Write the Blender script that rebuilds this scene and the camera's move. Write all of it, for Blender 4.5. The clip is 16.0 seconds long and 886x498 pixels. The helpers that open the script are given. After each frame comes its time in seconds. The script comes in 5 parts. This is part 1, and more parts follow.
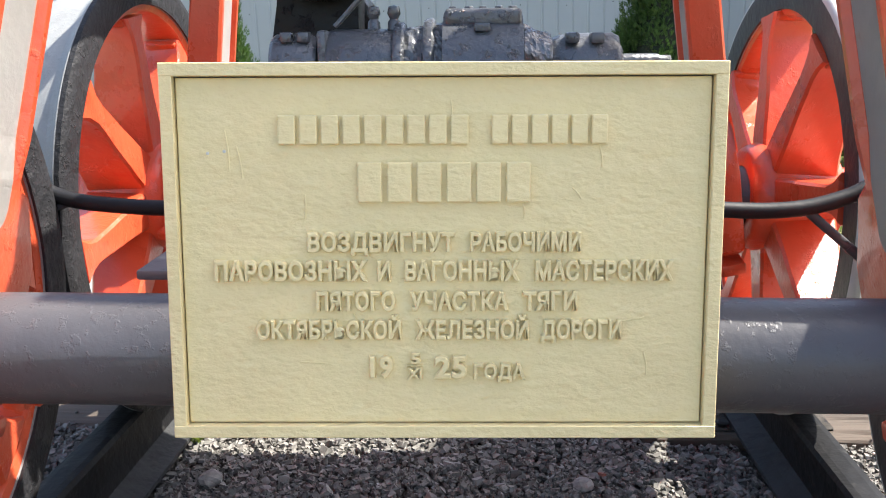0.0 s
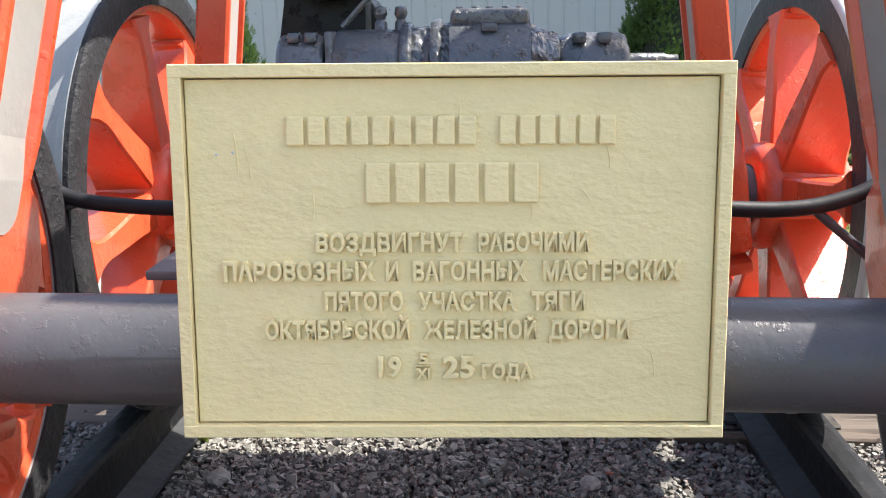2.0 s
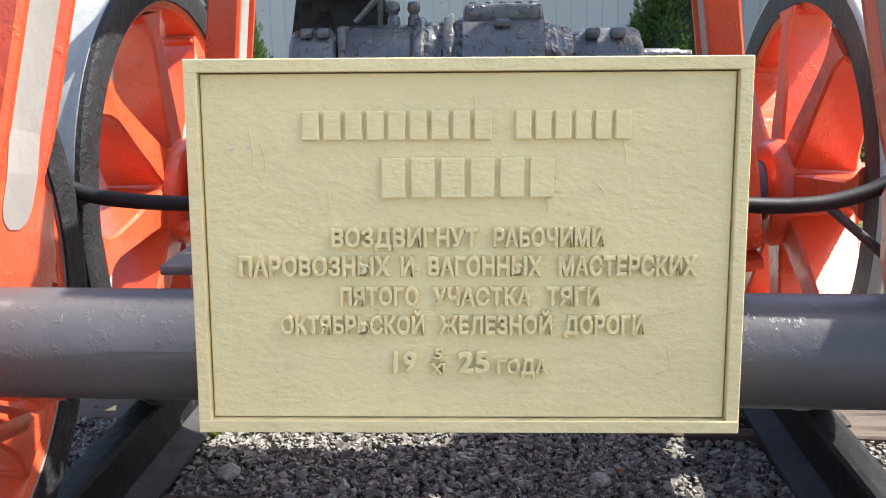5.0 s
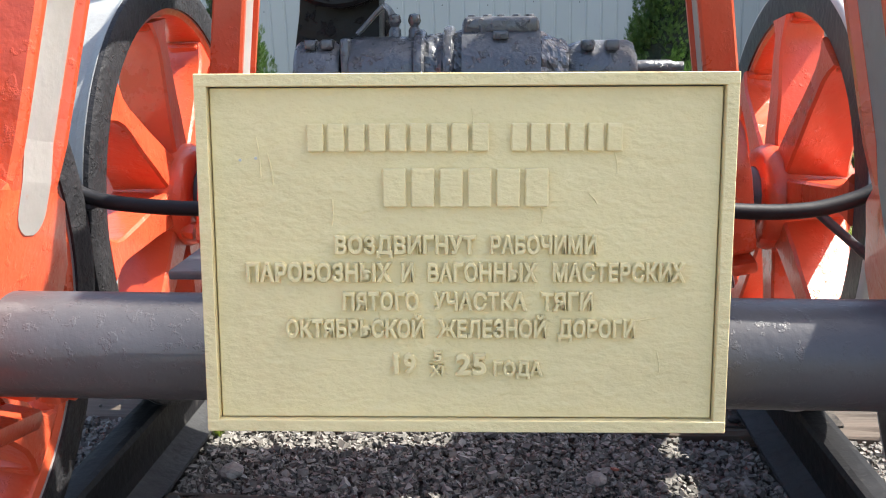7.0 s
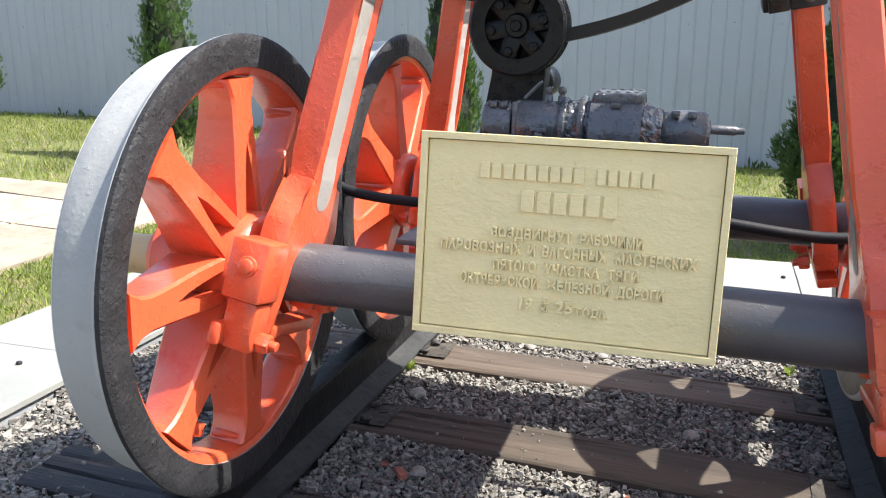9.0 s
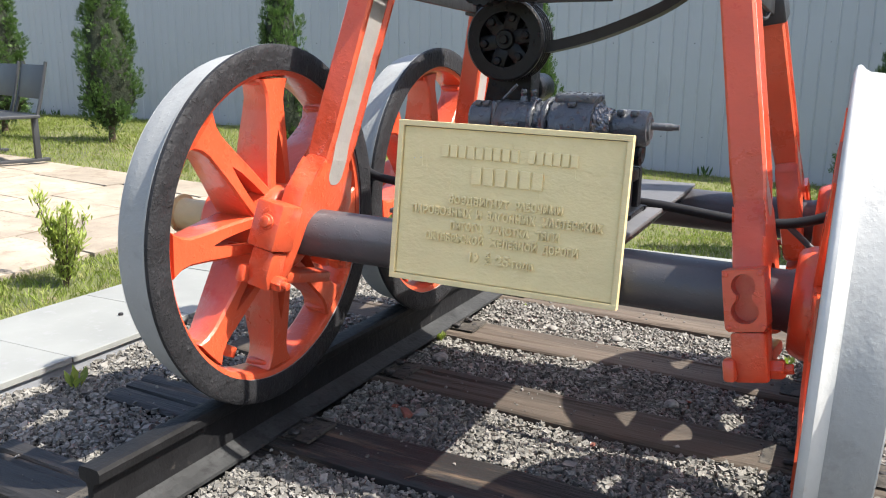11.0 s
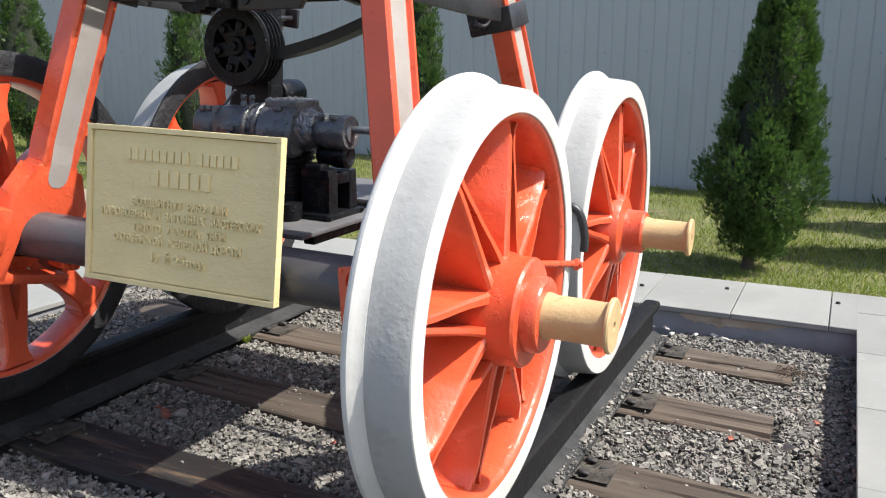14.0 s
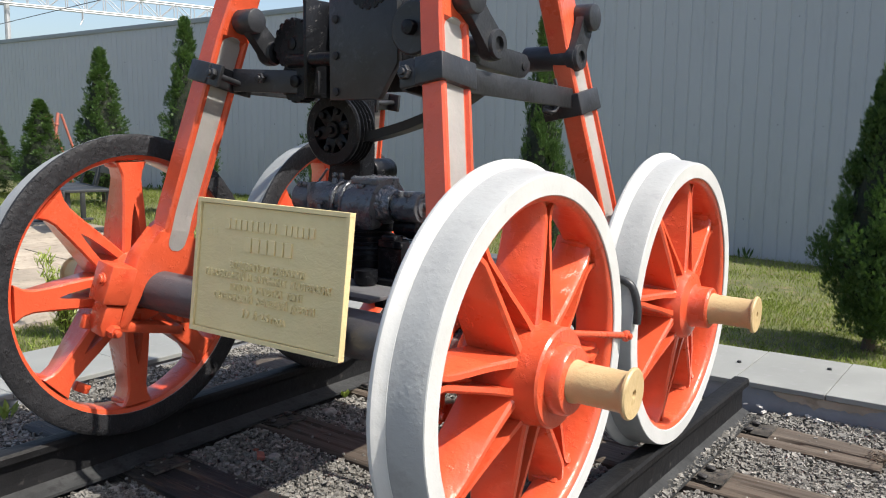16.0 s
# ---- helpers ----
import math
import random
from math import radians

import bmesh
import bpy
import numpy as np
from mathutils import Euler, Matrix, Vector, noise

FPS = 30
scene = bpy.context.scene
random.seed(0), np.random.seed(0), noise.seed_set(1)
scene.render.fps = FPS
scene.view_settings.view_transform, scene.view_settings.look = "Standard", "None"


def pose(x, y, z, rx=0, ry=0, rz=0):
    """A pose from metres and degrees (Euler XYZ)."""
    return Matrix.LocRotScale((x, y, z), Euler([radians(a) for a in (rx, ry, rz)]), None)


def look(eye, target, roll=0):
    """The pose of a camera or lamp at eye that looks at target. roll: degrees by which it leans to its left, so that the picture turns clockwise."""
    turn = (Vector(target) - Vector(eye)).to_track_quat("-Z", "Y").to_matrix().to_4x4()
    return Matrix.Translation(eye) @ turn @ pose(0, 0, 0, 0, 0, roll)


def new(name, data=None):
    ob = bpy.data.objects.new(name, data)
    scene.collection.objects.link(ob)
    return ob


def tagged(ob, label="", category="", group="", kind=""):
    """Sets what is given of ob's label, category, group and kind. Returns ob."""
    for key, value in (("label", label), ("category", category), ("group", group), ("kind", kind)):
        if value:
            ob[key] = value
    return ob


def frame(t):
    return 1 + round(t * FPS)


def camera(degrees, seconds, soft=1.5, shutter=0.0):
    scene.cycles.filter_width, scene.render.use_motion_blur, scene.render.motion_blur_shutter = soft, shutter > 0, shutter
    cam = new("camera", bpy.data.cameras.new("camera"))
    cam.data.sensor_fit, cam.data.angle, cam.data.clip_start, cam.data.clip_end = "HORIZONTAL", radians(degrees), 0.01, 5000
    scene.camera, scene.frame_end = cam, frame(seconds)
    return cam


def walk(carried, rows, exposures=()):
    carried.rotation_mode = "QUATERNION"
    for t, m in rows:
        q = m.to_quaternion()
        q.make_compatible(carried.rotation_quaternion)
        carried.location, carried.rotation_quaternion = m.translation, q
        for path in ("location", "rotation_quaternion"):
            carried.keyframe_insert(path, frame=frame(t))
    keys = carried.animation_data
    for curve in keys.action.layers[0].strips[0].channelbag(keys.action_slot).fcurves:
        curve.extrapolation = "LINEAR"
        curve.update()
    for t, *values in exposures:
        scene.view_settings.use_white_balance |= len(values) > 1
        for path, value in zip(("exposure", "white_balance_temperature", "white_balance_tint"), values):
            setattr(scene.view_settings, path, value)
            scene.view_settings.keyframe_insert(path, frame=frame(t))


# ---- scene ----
cam = camera(55.6, 16.0, soft=1.1)
PATH = [
    (0, (0.097, -1.011, 1.06), (-0.024, 0.925, 0.576), -1.8),
    (0.5, (0.097, -1.01, 1.058), (-0.026, 0.926, 0.573), -1.8),
    (1, (0.094, -1.012, 1.058), (-0.034, 0.924, 0.573), -1.9),
    (1.5, (0.092, -1.014, 1.061), (-0.04, 0.922, 0.575), -1.9),
    (2, (0.095, -1.013, 1.063), (-0.04, 0.922, 0.575), -2.0),
    (2.5, (0.095, -1.014, 1.066), (-0.045, 0.92, 0.577), -2.0),
    (3, (0.093, -1.013, 1.064), (-0.053, 0.921, 0.575), -2.0),
    (3.5, (0.091, -1.013, 1.062), (-0.055, 0.921, 0.573), -2.0),
    (4, (0.089, -1.013, 1.061), (-0.058, 0.92, 0.569), -2.0),
    (6.5, (0.081, -1.021, 1.064), (-0.069, 0.911, 0.569), -2.0),
    (7, (0.089, -1.049, 1.078), (-0.06, 0.883, 0.584), -1.9),
    (7.5, (0.101, -1.19, 1.125), (-0.048, 0.742, 0.628), -1.9),
    (8, (0.119, -1.438, 1.198), (-0.035, 0.493, 0.698), -1.8),
    (8.5, (0.164, -1.547, 1.212), (-0.086, 0.372, 0.708), -2.0),
    (9, (0.304, -1.702, 1.224), (-0.295, 0.142, 0.733), -0.0),
    (11.5, (0.923, -2.001, 1.194), (0.048, -0.259, 0.745), 0.4),
    (12, (1.051, -1.98, 1.183), (0.244, -0.206, 0.738), 0.7),
    (12.5, (1.202, -1.945, 1.167), (0.404, -0.165, 0.724), 0.7),
    (13, (1.341, -1.885, 1.175), (0.55, -0.102, 0.732), 0.9),
    (13.5, (1.413, -1.753, 1.174), (0.617, 0.03, 0.74), 0.8),
    (14, (1.521, -1.713, 1.195), (0.678, 0.049, 0.769), 0.4),
    (14.5, (1.687, -1.721, 1.17), (0.754, -0.006, 0.736), -0.1),
    (15, (1.792, -1.72, 1.165), (0.807, -0.035, 0.728), -0.1),
    (15.5, (1.815, -1.733, 1.187), (0.76, -0.091, 0.751), 0.1),
    (16, (1.828, -1.772, 1.241), (0.675, -0.16, 0.968), 0.5),
]
EXPOSURES = ((0.0, 1.86), (4.0, 1.86), (6.5, 1.79), (7.5, 1.84), (8.5, 1.93), (9.0, 1.78), (11.5, 1.47), (12.5, 1.33), (14.0, 1.10), (15.0, 1.05), (15.5, 1.0), (16.0, 0.87))
walk(cam, [(t, look(eye, target, roll)) for t, eye, target, roll in PATH], EXPOSURES)

# ---- world, sun and exposure ----
world = bpy.data.worlds.new("sky")
scene.world = world
world.use_nodes = True
wn = world.node_tree
SUN = Vector((0.73, 0.15, 1.0)).normalized()
sky = wn.nodes.new("ShaderNodeTexSky")
sky.sky_type = "NISHITA"
sky.sun_disc = False
sky.sun_elevation = math.asin(SUN.z)
sky.sun_rotation = math.atan2(SUN.x, SUN.y)
sky.dust_density = 2.5
wn.links.new(sky.outputs[0], wn.nodes["Background"].inputs[0])
wn.nodes["Background"].inputs[1].default_value = 0.108
sun = new("sun", bpy.data.lights.new("sun", "SUN"))
sun.data.energy = 4.0
sun.data.angle = radians(0.6)
sun.data.color = (1.0, 0.95, 0.86)
sun.matrix_world = look((20 * SUN.x, 20 * SUN.y, 20 * SUN.z), (0, 0, 0))


# ---- materials ----
def material(name, base, rough=0.5, metal=0.0, spread=0.15, scale=6.0, bump=0.2, grain=60.0, dist=0.002, second=None, amount=0.5, coat=0.0, stretch=(1, 1, 1), island=0.0, per_object=0.0, spec=0.5, blisters=0.0, blister_size=30.0):
    """A painted or natural surface: colour varied at two scales, grain and lumps in relief."""
    m = bpy.data.materials.new(name)
    m.use_nodes = True
    t = m.node_tree
    b = t.nodes["Principled BSDF"]
    co = t.nodes.new("ShaderNodeTexCoord")
    mp = t.nodes.new("ShaderNodeMapping")
    mp.inputs["Scale"].default_value = stretch
    t.links.new(co.outputs["Object"], mp.inputs[0])

    def noise_tex(s, detail=6.0, roughness=0.6):
        n = t.nodes.new("ShaderNodeTexNoise")
        n.inputs["Scale"].default_value = s
        n.inputs["Detail"].default_value = detail
        n.inputs["Roughness"].default_value = roughness
        t.links.new(mp.outputs[0], n.inputs["Vector"])
        return n

    big, fine = noise_tex(scale), noise_tex(grain, 4.0)
    ramp = t.nodes.new("ShaderNodeValToRGB")
    dark = [c * (1 - spread) for c in base]
    light = [min(1, c * (1 + spread)) for c in base]
    ramp.color_ramp.elements[0].color, ramp.color_ramp.elements[1].color = (*dark, 1), (*light, 1)
    ramp.color_ramp.elements[0].position, ramp.color_ramp.elements[1].position = 0.3, 0.7
    t.links.new(big.outputs[0], ramp.inputs[0])
    colour = ramp.outputs[0]
    if second:
        mask = t.nodes.new("ShaderNodeValToRGB")
        mask.color_ramp.elements[0].position, mask.color_ramp.elements[1].position = 0.66 - 0.3 * amount, 0.74 - 0.25 * amount
        third = noise_tex(scale * 3.3, 8.0, 0.7)
        t.links.new(third.outputs[0], mask.inputs[0])
        mix = t.nodes.new("ShaderNodeMix")
        mix.data_type = "RGBA"
        t.links.new(mask.outputs[0], mix.inputs[0])
        t.links.new(colour, mix.inputs[6])
        mix.inputs[7].default_value = (*second, 1)
        colour = mix.outputs[2]
    if island or per_object:
        hsv = t.nodes.new("ShaderNodeHueSaturation")
        rng = t.nodes.new("ShaderNodeMapRange")
        k = island or per_object
        rng.inputs["To Min"].default_value, rng.inputs["To Max"].default_value = 1 - k, 1 + k
        if island:
            src = t.nodes.new("ShaderNodeNewGeometry").outputs["Random Per Island"]
        else:
            src = t.nodes.new("ShaderNodeObjectInfo").outputs["Random"]
        t.links.new(src, rng.inputs[0])
        t.links.new(rng.outputs[0], hsv.inputs["Value"])
        t.links.new(colour, hsv.inputs["Color"])
        colour = hsv.outputs[0]
    t.links.new(colour, b.inputs["Base Color"])
    rr = t.nodes.new("ShaderNodeMapRange")
    rr.inputs["To Min"].default_value, rr.inputs["To Max"].default_value = max(0.03, rough - 0.12), min(1, rough + 0.12)
    t.links.new(big.outputs[0], rr.inputs[0])
    t.links.new(rr.outputs[0], b.inputs["Roughness"])
    b.inputs["Metallic"].default_value = metal
    b.inputs["Specular IOR Level"].default_value = spec
    b.inputs["Coat Weight"].default_value = coat
    if bump:
        add = t.nodes.new("ShaderNodeMath")
        add.operation = "MULTIPLY_ADD"
        t.links.new(fine.outputs[0], add.inputs[0])
        add.inputs[1].default_value = 0.5
        mid = noise_tex(grain * 0.3, 3.0)
        t.links.new(mid.outputs[0], add.inputs[2])
        if blisters:
            # sparse sharp-edged runs and blisters of thick paint
            spots = noise_tex(blister_size, 5.0, 0.62)
            cut = t.nodes.new("ShaderNodeValToRGB")
            cut.color_ramp.elements[0].position, cut.color_ramp.elements[1].position = 0.565, 0.64
            t.links.new(spots.outputs[0], cut.inputs[0])
            more = t.nodes.new("ShaderNodeMath")
            more.operation = "MULTIPLY_ADD"
            t.links.new(cut.outputs[0], more.inputs[0])
            more.inputs[1].default_value = blisters
            t.links.new(add.outputs[0], more.inputs[2])
            add = more
        bp = t.nodes.new("ShaderNodeBump")
        bp.inputs["Strength"].default_value = bump
        bp.inputs["Distance"].default_value = dist
        t.links.new(add.outputs[0], bp.inputs["Height"])
        t.links.new(bp.outputs[0], b.inputs["Normal"])
    return m


RED = material("red_paint", (0.60, 0.086, 0.034), 0.30, spread=0.12, scale=5, bump=0.38, grain=70, dist=0.005, second=(0.58, 0.058, 0.022), amount=0.3, coat=0.25, blisters=0.45, blister_size=30)
WHITE = material("white_paint", (0.50, 0.50, 0.49), 0.45, spread=0.07, scale=7, bump=0.4, grain=80, dist=0.003, second=(0.45, 0.44, 0.42), amount=0.15)
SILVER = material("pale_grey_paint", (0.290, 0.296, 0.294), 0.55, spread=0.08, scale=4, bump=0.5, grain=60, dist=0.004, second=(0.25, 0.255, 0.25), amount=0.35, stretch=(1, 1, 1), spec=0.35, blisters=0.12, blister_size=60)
RIMGREY = material("dark_grey_paint", (0.024, 0.024, 0.028), 0.36, spread=0.25, scale=9, bump=0.5, grain=70, dist=0.005, second=(0.036, 0.036, 0.041), amount=0.3, spec=0.5)
TYREGREY = material("tyre_grey_paint", (0.022, 0.022, 0.0245), 0.55, spread=0.3, scale=9, bump=0.9, grain=90, dist=0.007, second=(0.045, 0.045, 0.048), amount=0.2, spec=0.2, blisters=0.3, blister_size=55)
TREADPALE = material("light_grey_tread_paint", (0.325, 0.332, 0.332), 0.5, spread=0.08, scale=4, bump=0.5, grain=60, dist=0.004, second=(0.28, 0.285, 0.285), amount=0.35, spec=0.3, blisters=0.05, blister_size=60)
AXLEGREY = material("axle_grey_paint", (0.064, 0.063, 0.070), 0.36, spread=0.15, scale=6, bump=0.4, grain=70, dist=0.003, spec=0.5, blisters=0.35, blister_size=60)
STRIPE = material("off_white_paint", (0.56, 0.545, 0.52), 0.55, spread=0.08, scale=9, bump=0.4, grain=60, dist=0.004, second=(0.52, 0.42, 0.36), amount=0.12)
CREAM = material("cream_paint", (0.46, 0.335, 0.172), 0.42, spread=0.10, scale=9, bump=0.6, grain=45, dist=0.006, second=(0.35, 0.235, 0.10), amount=0.2)
KHAKI = material("khaki_paint", (0.735, 0.615, 0.330), 0.38, spread=0.06, scale=9, bump=0.85, grain=140, dist=0.0042, second=(0.77, 0.65, 0.36), amount=0.3, stretch=(0.6, 1, 1), spec=0.4, blisters=0.04, blister_size=130)
BLACK = material("black_gloss_paint", (0.0068, 0.0074, 0.0092), 0.33, spread=0.3, scale=9, bump=0.5, grain=60, dist=0.005, spec=0.22, blisters=0.6, blister_size=45)
PUMPGREY = material("slate_paint", (0.066, 0.069, 0.076), 0.28, spread=0.25, scale=12, bump=0.7, grain=75, dist=0.006, second=(0.035, 0.037, 0.042), amount=0.3, spec=0.9, blisters=0.4, blister_size=70)
SLATE = material("mid_grey_plate_paint", (0.105, 0.105, 0.11), 0.5, spread=0.2, scale=6, bump=0.3, grain=70, dist=0.003, second=(0.075, 0.075, 0.08), amount=0.4)
FOIL = material("crumpled_sealant", (0.13, 0.132, 0.14), 0.17, metal=0.6, spread=0.4, scale=25, bump=0.6, grain=90, dist=0.006)
FRAMEGREY = material("worn_black_frame_paint", (0.022, 0.023, 0.026), 0.40, spread=0.3, scale=9, bump=0.5, grain=60, dist=0.005, second=(0.040, 0.041, 0.045), amount=0.3, spec=0.4)
RUBBER = material("black_rubber", (0.014, 0.014, 0.016), 0.5, spread=0.25, scale=20, bump=0.3, grain=120, dist=0.002, spec=0.3)
RAIL = material("painted_rail_steel", (0.034, 0.035, 0.036), 0.6, spread=0.4, scale=6, bump=0.8, grain=50, dist=0.006, second=(0.022, 0.022, 0.023), amount=0.45, spec=0.25)
RUST = material("rusty_painted_steel", (0.025, 0.023, 0.023), 0.65, spread=0.3, scale=15, bump=0.6, grain=70, dist=0.004, second=(0.11, 0.075, 0.05), amount=0.35)
WOOD = material("weathered_sleeper_wood", (0.066, 0.051, 0.039), 0.85, spread=0.45, scale=5, bump=0.8, grain=48, dist=0.007, second=(0.108, 0.088, 0.070), amount=0.38, stretch=(0.10, 1.1, 1.1), per_object=0.2)
TARRED = material("tar_stained_sleeper_wood", (0.015, 0.0135, 0.013), 0.6, spread=0.5, scale=3.5, bump=0.9, grain=55, dist=0.012, second=(0.115, 0.080, 0.054), amount=0.45, stretch=(0.12, 1.2, 1.2))
DUSTYPLATE = material("dusty_tie_plate_steel", (0.068, 0.061, 0.053), 0.8, spread=0.45, scale=14, bump=0.9, grain=60, dist=0.006, second=(0.022, 0.022, 0.023), amount=0.5, spec=0.2)
# black of the rail head; on the web it also stands for shade
RAILHEAD_WEBSHADE = material("black_rail_head_and_web_shade", (0.009, 0.009, 0.010), 0.55, spread=0.3, scale=9, bump=0.7, grain=50, dist=0.005, second=(0.034, 0.032, 0.030), amount=0.2, spec=0.22)
STONE = material("crushed_grey_stone", (0.176, 0.168, 0.154), 0.9, spread=0.3, scale=40, bump=0.5, grain=200, dist=0.002, island=0.4, spec=0.2)
PALESTONE = material("chalky_debris", (0.46, 0.44, 0.41), 0.85, spread=0.2, scale=20, bump=0.3, grain=100, dist=0.002)
BRICK = material("broken_red_brick", (0.24, 0.085, 0.06), 0.9, spread=0.3, scale=25, bump=0.5, grain=90, dist=0.003)
BED = material("gravel_dust", (0.060, 0.056, 0.052), 0.95, spread=0.5, scale=25, bump=1.0, grain=45, dist=0.02)
SLAB = material("grey_granite_slab", (0.218, 0.224, 0.214), 0.6, spread=0.09, scale=5, bump=0.2, grain=200, dist=0.001, second=(0.24, 0.24, 0.24), amount=0.35, per_object=0.06)
CONCRETE = material("kerb_concrete", (0.21, 0.22, 0.24), 0.8, spread=0.2, scale=6, bump=0.5, grain=40, dist=0.006, second=(0.30, 0.24, 0.17), amount=0.12)
FLAG = material("buff_flagstone", (0.30, 0.255, 0.20), 0.85, spread=0.25, scale=3, bump=0.5, grain=40, dist=0.006, second=(0.22, 0.18, 0.135), amount=0.45, per_object=0.16)
SOIL = material("lawn_soil", (0.105, 0.115, 0.042), 0.95, spread=0.4, scale=2.0, bump=0.8, grain=60, dist=0.02, second=(0.17, 0.14, 0.075), amount=0.45)
FENCE = material("grey_coated_sheet", (0.375, 0.395, 0.418), 0.5, spread=0.05, scale=0.9, bump=0.05, grain=20, dist=0.002, second=(0.350, 0.369, 0.392), amount=0.4, stretch=(1, 1, 0.25))
FENCECAP = material("grey_fence_cap", (0.22, 0.25, 0.27), 0.5, spread=0.06, scale=1.5, bump=0.05, grain=20, dist=0.002)
BARK = material("thuja_bark", (0.09, 0.065, 0.045), 0.9, spread=0.3, scale=12, bump=0.8, grain=50, dist=0.01, stretch=(1, 1, 0.2))
BENCH = material("dark_bench_steel", (0.028, 0.030, 0.033), 0.5, spread=0.2, scale=8, bump=0.1, grain=60)
GALV = material("galvanised_steel", (0.42, 0.43, 0.45), 0.5, metal=0.3, spread=0.1, scale=2, bump=0.0)
BUILDING = material("cream_render", (0.62, 0.58, 0.48), 0.8, spread=0.05, scale=0.5, bump=0.0)
LADDER = material("faded_red_paint", (0.42, 0.13, 0.09), 0.6, spread=0.15, scale=8, bump=0.1)


def leaf_material(name, a, b_, scale, island=0.45):
    m = material(name, a, 0.55, spread=0.25, scale=scale, bump=0.0, second=b_, amount=0.5, island=island)
    p = m.node_tree.nodes["Principled BSDF"]
    p.inputs["Specular IOR Level"].default_value = 0.3
    tr = m.node_tree.nodes.new("ShaderNodeBsdfTranslucent")
    tr.inputs[0].default_value = (a[0] * 1.6, a[1] * 1.7, a[2] * 1.0, 1)
    mx = m.node_tree.nodes.new("ShaderNodeMixShader")
    mx.inputs[0].default_value = 0.3
    out = m.node_tree.nodes["Material Output"]
    m.node_tree.links.new(p.outputs[0], mx.inputs[1])
    m.node_tree.links.new(tr.outputs[0], mx.inputs[2])
    m.node_tree.links.new(mx.outputs[0], out.inputs[0])
    return m


THUJA = leaf_material("thuja_foliage", (0.046, 0.090, 0.026), (0.130, 0.195, 0.058), 14.0, 0.4)
# near-black: the shade between the sprays is put into this colour
THUJA_SHADE = material("thuja_inner_shade", (0.010, 0.017, 0.006), 0.9, spread=0.4, scale=14, bump=0.8, grain=60, dist=0.02, second=(0.04, 0.03, 0.016), amount=0.3)
GRASS = leaf_material("grass_blades", (0.17, 0.215, 0.048), (0.29, 0.275, 0.11), 1.6)
BUSH = leaf_material("juniper_foliage", (0.22, 0.27, 0.06), (0.32, 0.33, 0.10), 8.0)


# ---- building helpers ----
def link(name, bm, mat, parent=None, label="", smooth=False):
    me = bpy.data.meshes.new(name)
    bmesh.ops.recalc_face_normals(bm, faces=bm.faces)
    bm.to_mesh(me)
    bm.free()
    for p in me.polygons:
        p.use_smooth = smooth
    if smooth:
        me.set_sharp_from_angle(angle=radians(38))
    me.materials.append(mat)
    ob = new(name, me)
    if parent:
        ob.parent = parent
    if label:
        ob["label"] = label
    return ob


def part(name, bm, mat, parent, label="", smooth=True):
    return link(name, bm, mat, parent, label, smooth)


def thing(name, m, label, category, group="", kind=""):
    e = new(name)
    e.empty_display_size = 0.05
    e.matrix_world = m
    return tagged(e, label, category, group, kind)


def merge(bm, other, m=None):
    me = bpy.data.meshes.new("tmp")
    other.to_mesh(me)
    other.free()
    if m is not None:
        me.transform(m)
    bm.from_mesh(me)
    bpy.data.meshes.remove(me)
    return bm


def box(x0, x1, y0, y1, z0, z1, bevel=0.004, segments=2, m=None):
    bm = bmesh.new()
    bmesh.ops.create_cube(bm, size=1.0, matrix=Matrix.LocRotScale(((x0 + x1) / 2, (y0 + y1) / 2, (z0 + z1) / 2), None, (x1 - x0, y1 - y0, z1 - z0)))
    if bevel:
        bmesh.ops.bevel(bm, geom=bm.edges[:], offset=bevel, segments=segments, affect="EDGES", profile=0.5)
    if m is not None:
        bm.transform(m)
    return bm


def lathe(profile, seg=48, closed=True, m=None):
    """Turns a profile of (radius, along) round the x axis."""
    bm = bmesh.new()
    rings = []
    for k in range(seg):
        a = 2 * math.pi * k / seg
        rings.append([bm.verts.new((x, r * math.cos(a), r * math.sin(a))) for r, x in profile])
    n = len(profile)
    for k in range(seg):
        p, q = rings[k], rings[(k + 1) % seg]
        for i in range(n if closed else n - 1):
            j = (i + 1) % n
            bm.faces.new((p[i], p[j], q[j], q[i]))
    bmesh.ops.remove_doubles(bm, verts=bm.verts, dist=1e-5)
    if m is not None:
        bm.transform(m)
    return bm


def rod_x(r, x0, x1, bevel=0.004, seg=32, m=None):
    b = min(bevel, r * 0.4)
    return lathe([(0, x0), (r - b, x0), (r - b * 0.3, x0 + b * 0.3), (r, x0 + b), (r, x1 - b), (r - b * 0.3, x1 - b * 0.3), (r - b, x1), (0, x1)], seg, False, m)


TO_Y = Matrix.Rotation(radians(90), 4, "Z")
TO_Z = Matrix.Rotation(radians(-90), 4, "Y")


def slab(outline, x0, x1, bevel=0.004):
    """A plate with the outline (y, z) and the thickness x0 to x1."""
    bm = bmesh.new()
    a = [bm.verts.new((x0, y, z)) for y, z in outline]
    b = [bm.verts.new((x1, y, z)) for y, z in outline]
    n = len(outline)
    ends = [bm.faces.new(a), bm.faces.new(b[::-1])]
    for i in range(n):
        bm.faces.new((a[i], b[i], b[(i + 1) % n], a[(i + 1) % n]))
    if bevel:
        edges = [e for f in ends for e in f.edges]
        bmesh.ops.bevel(bm, geom=edges, offset=bevel, segments=2, affect="EDGES", profile=0.5)
    return bm


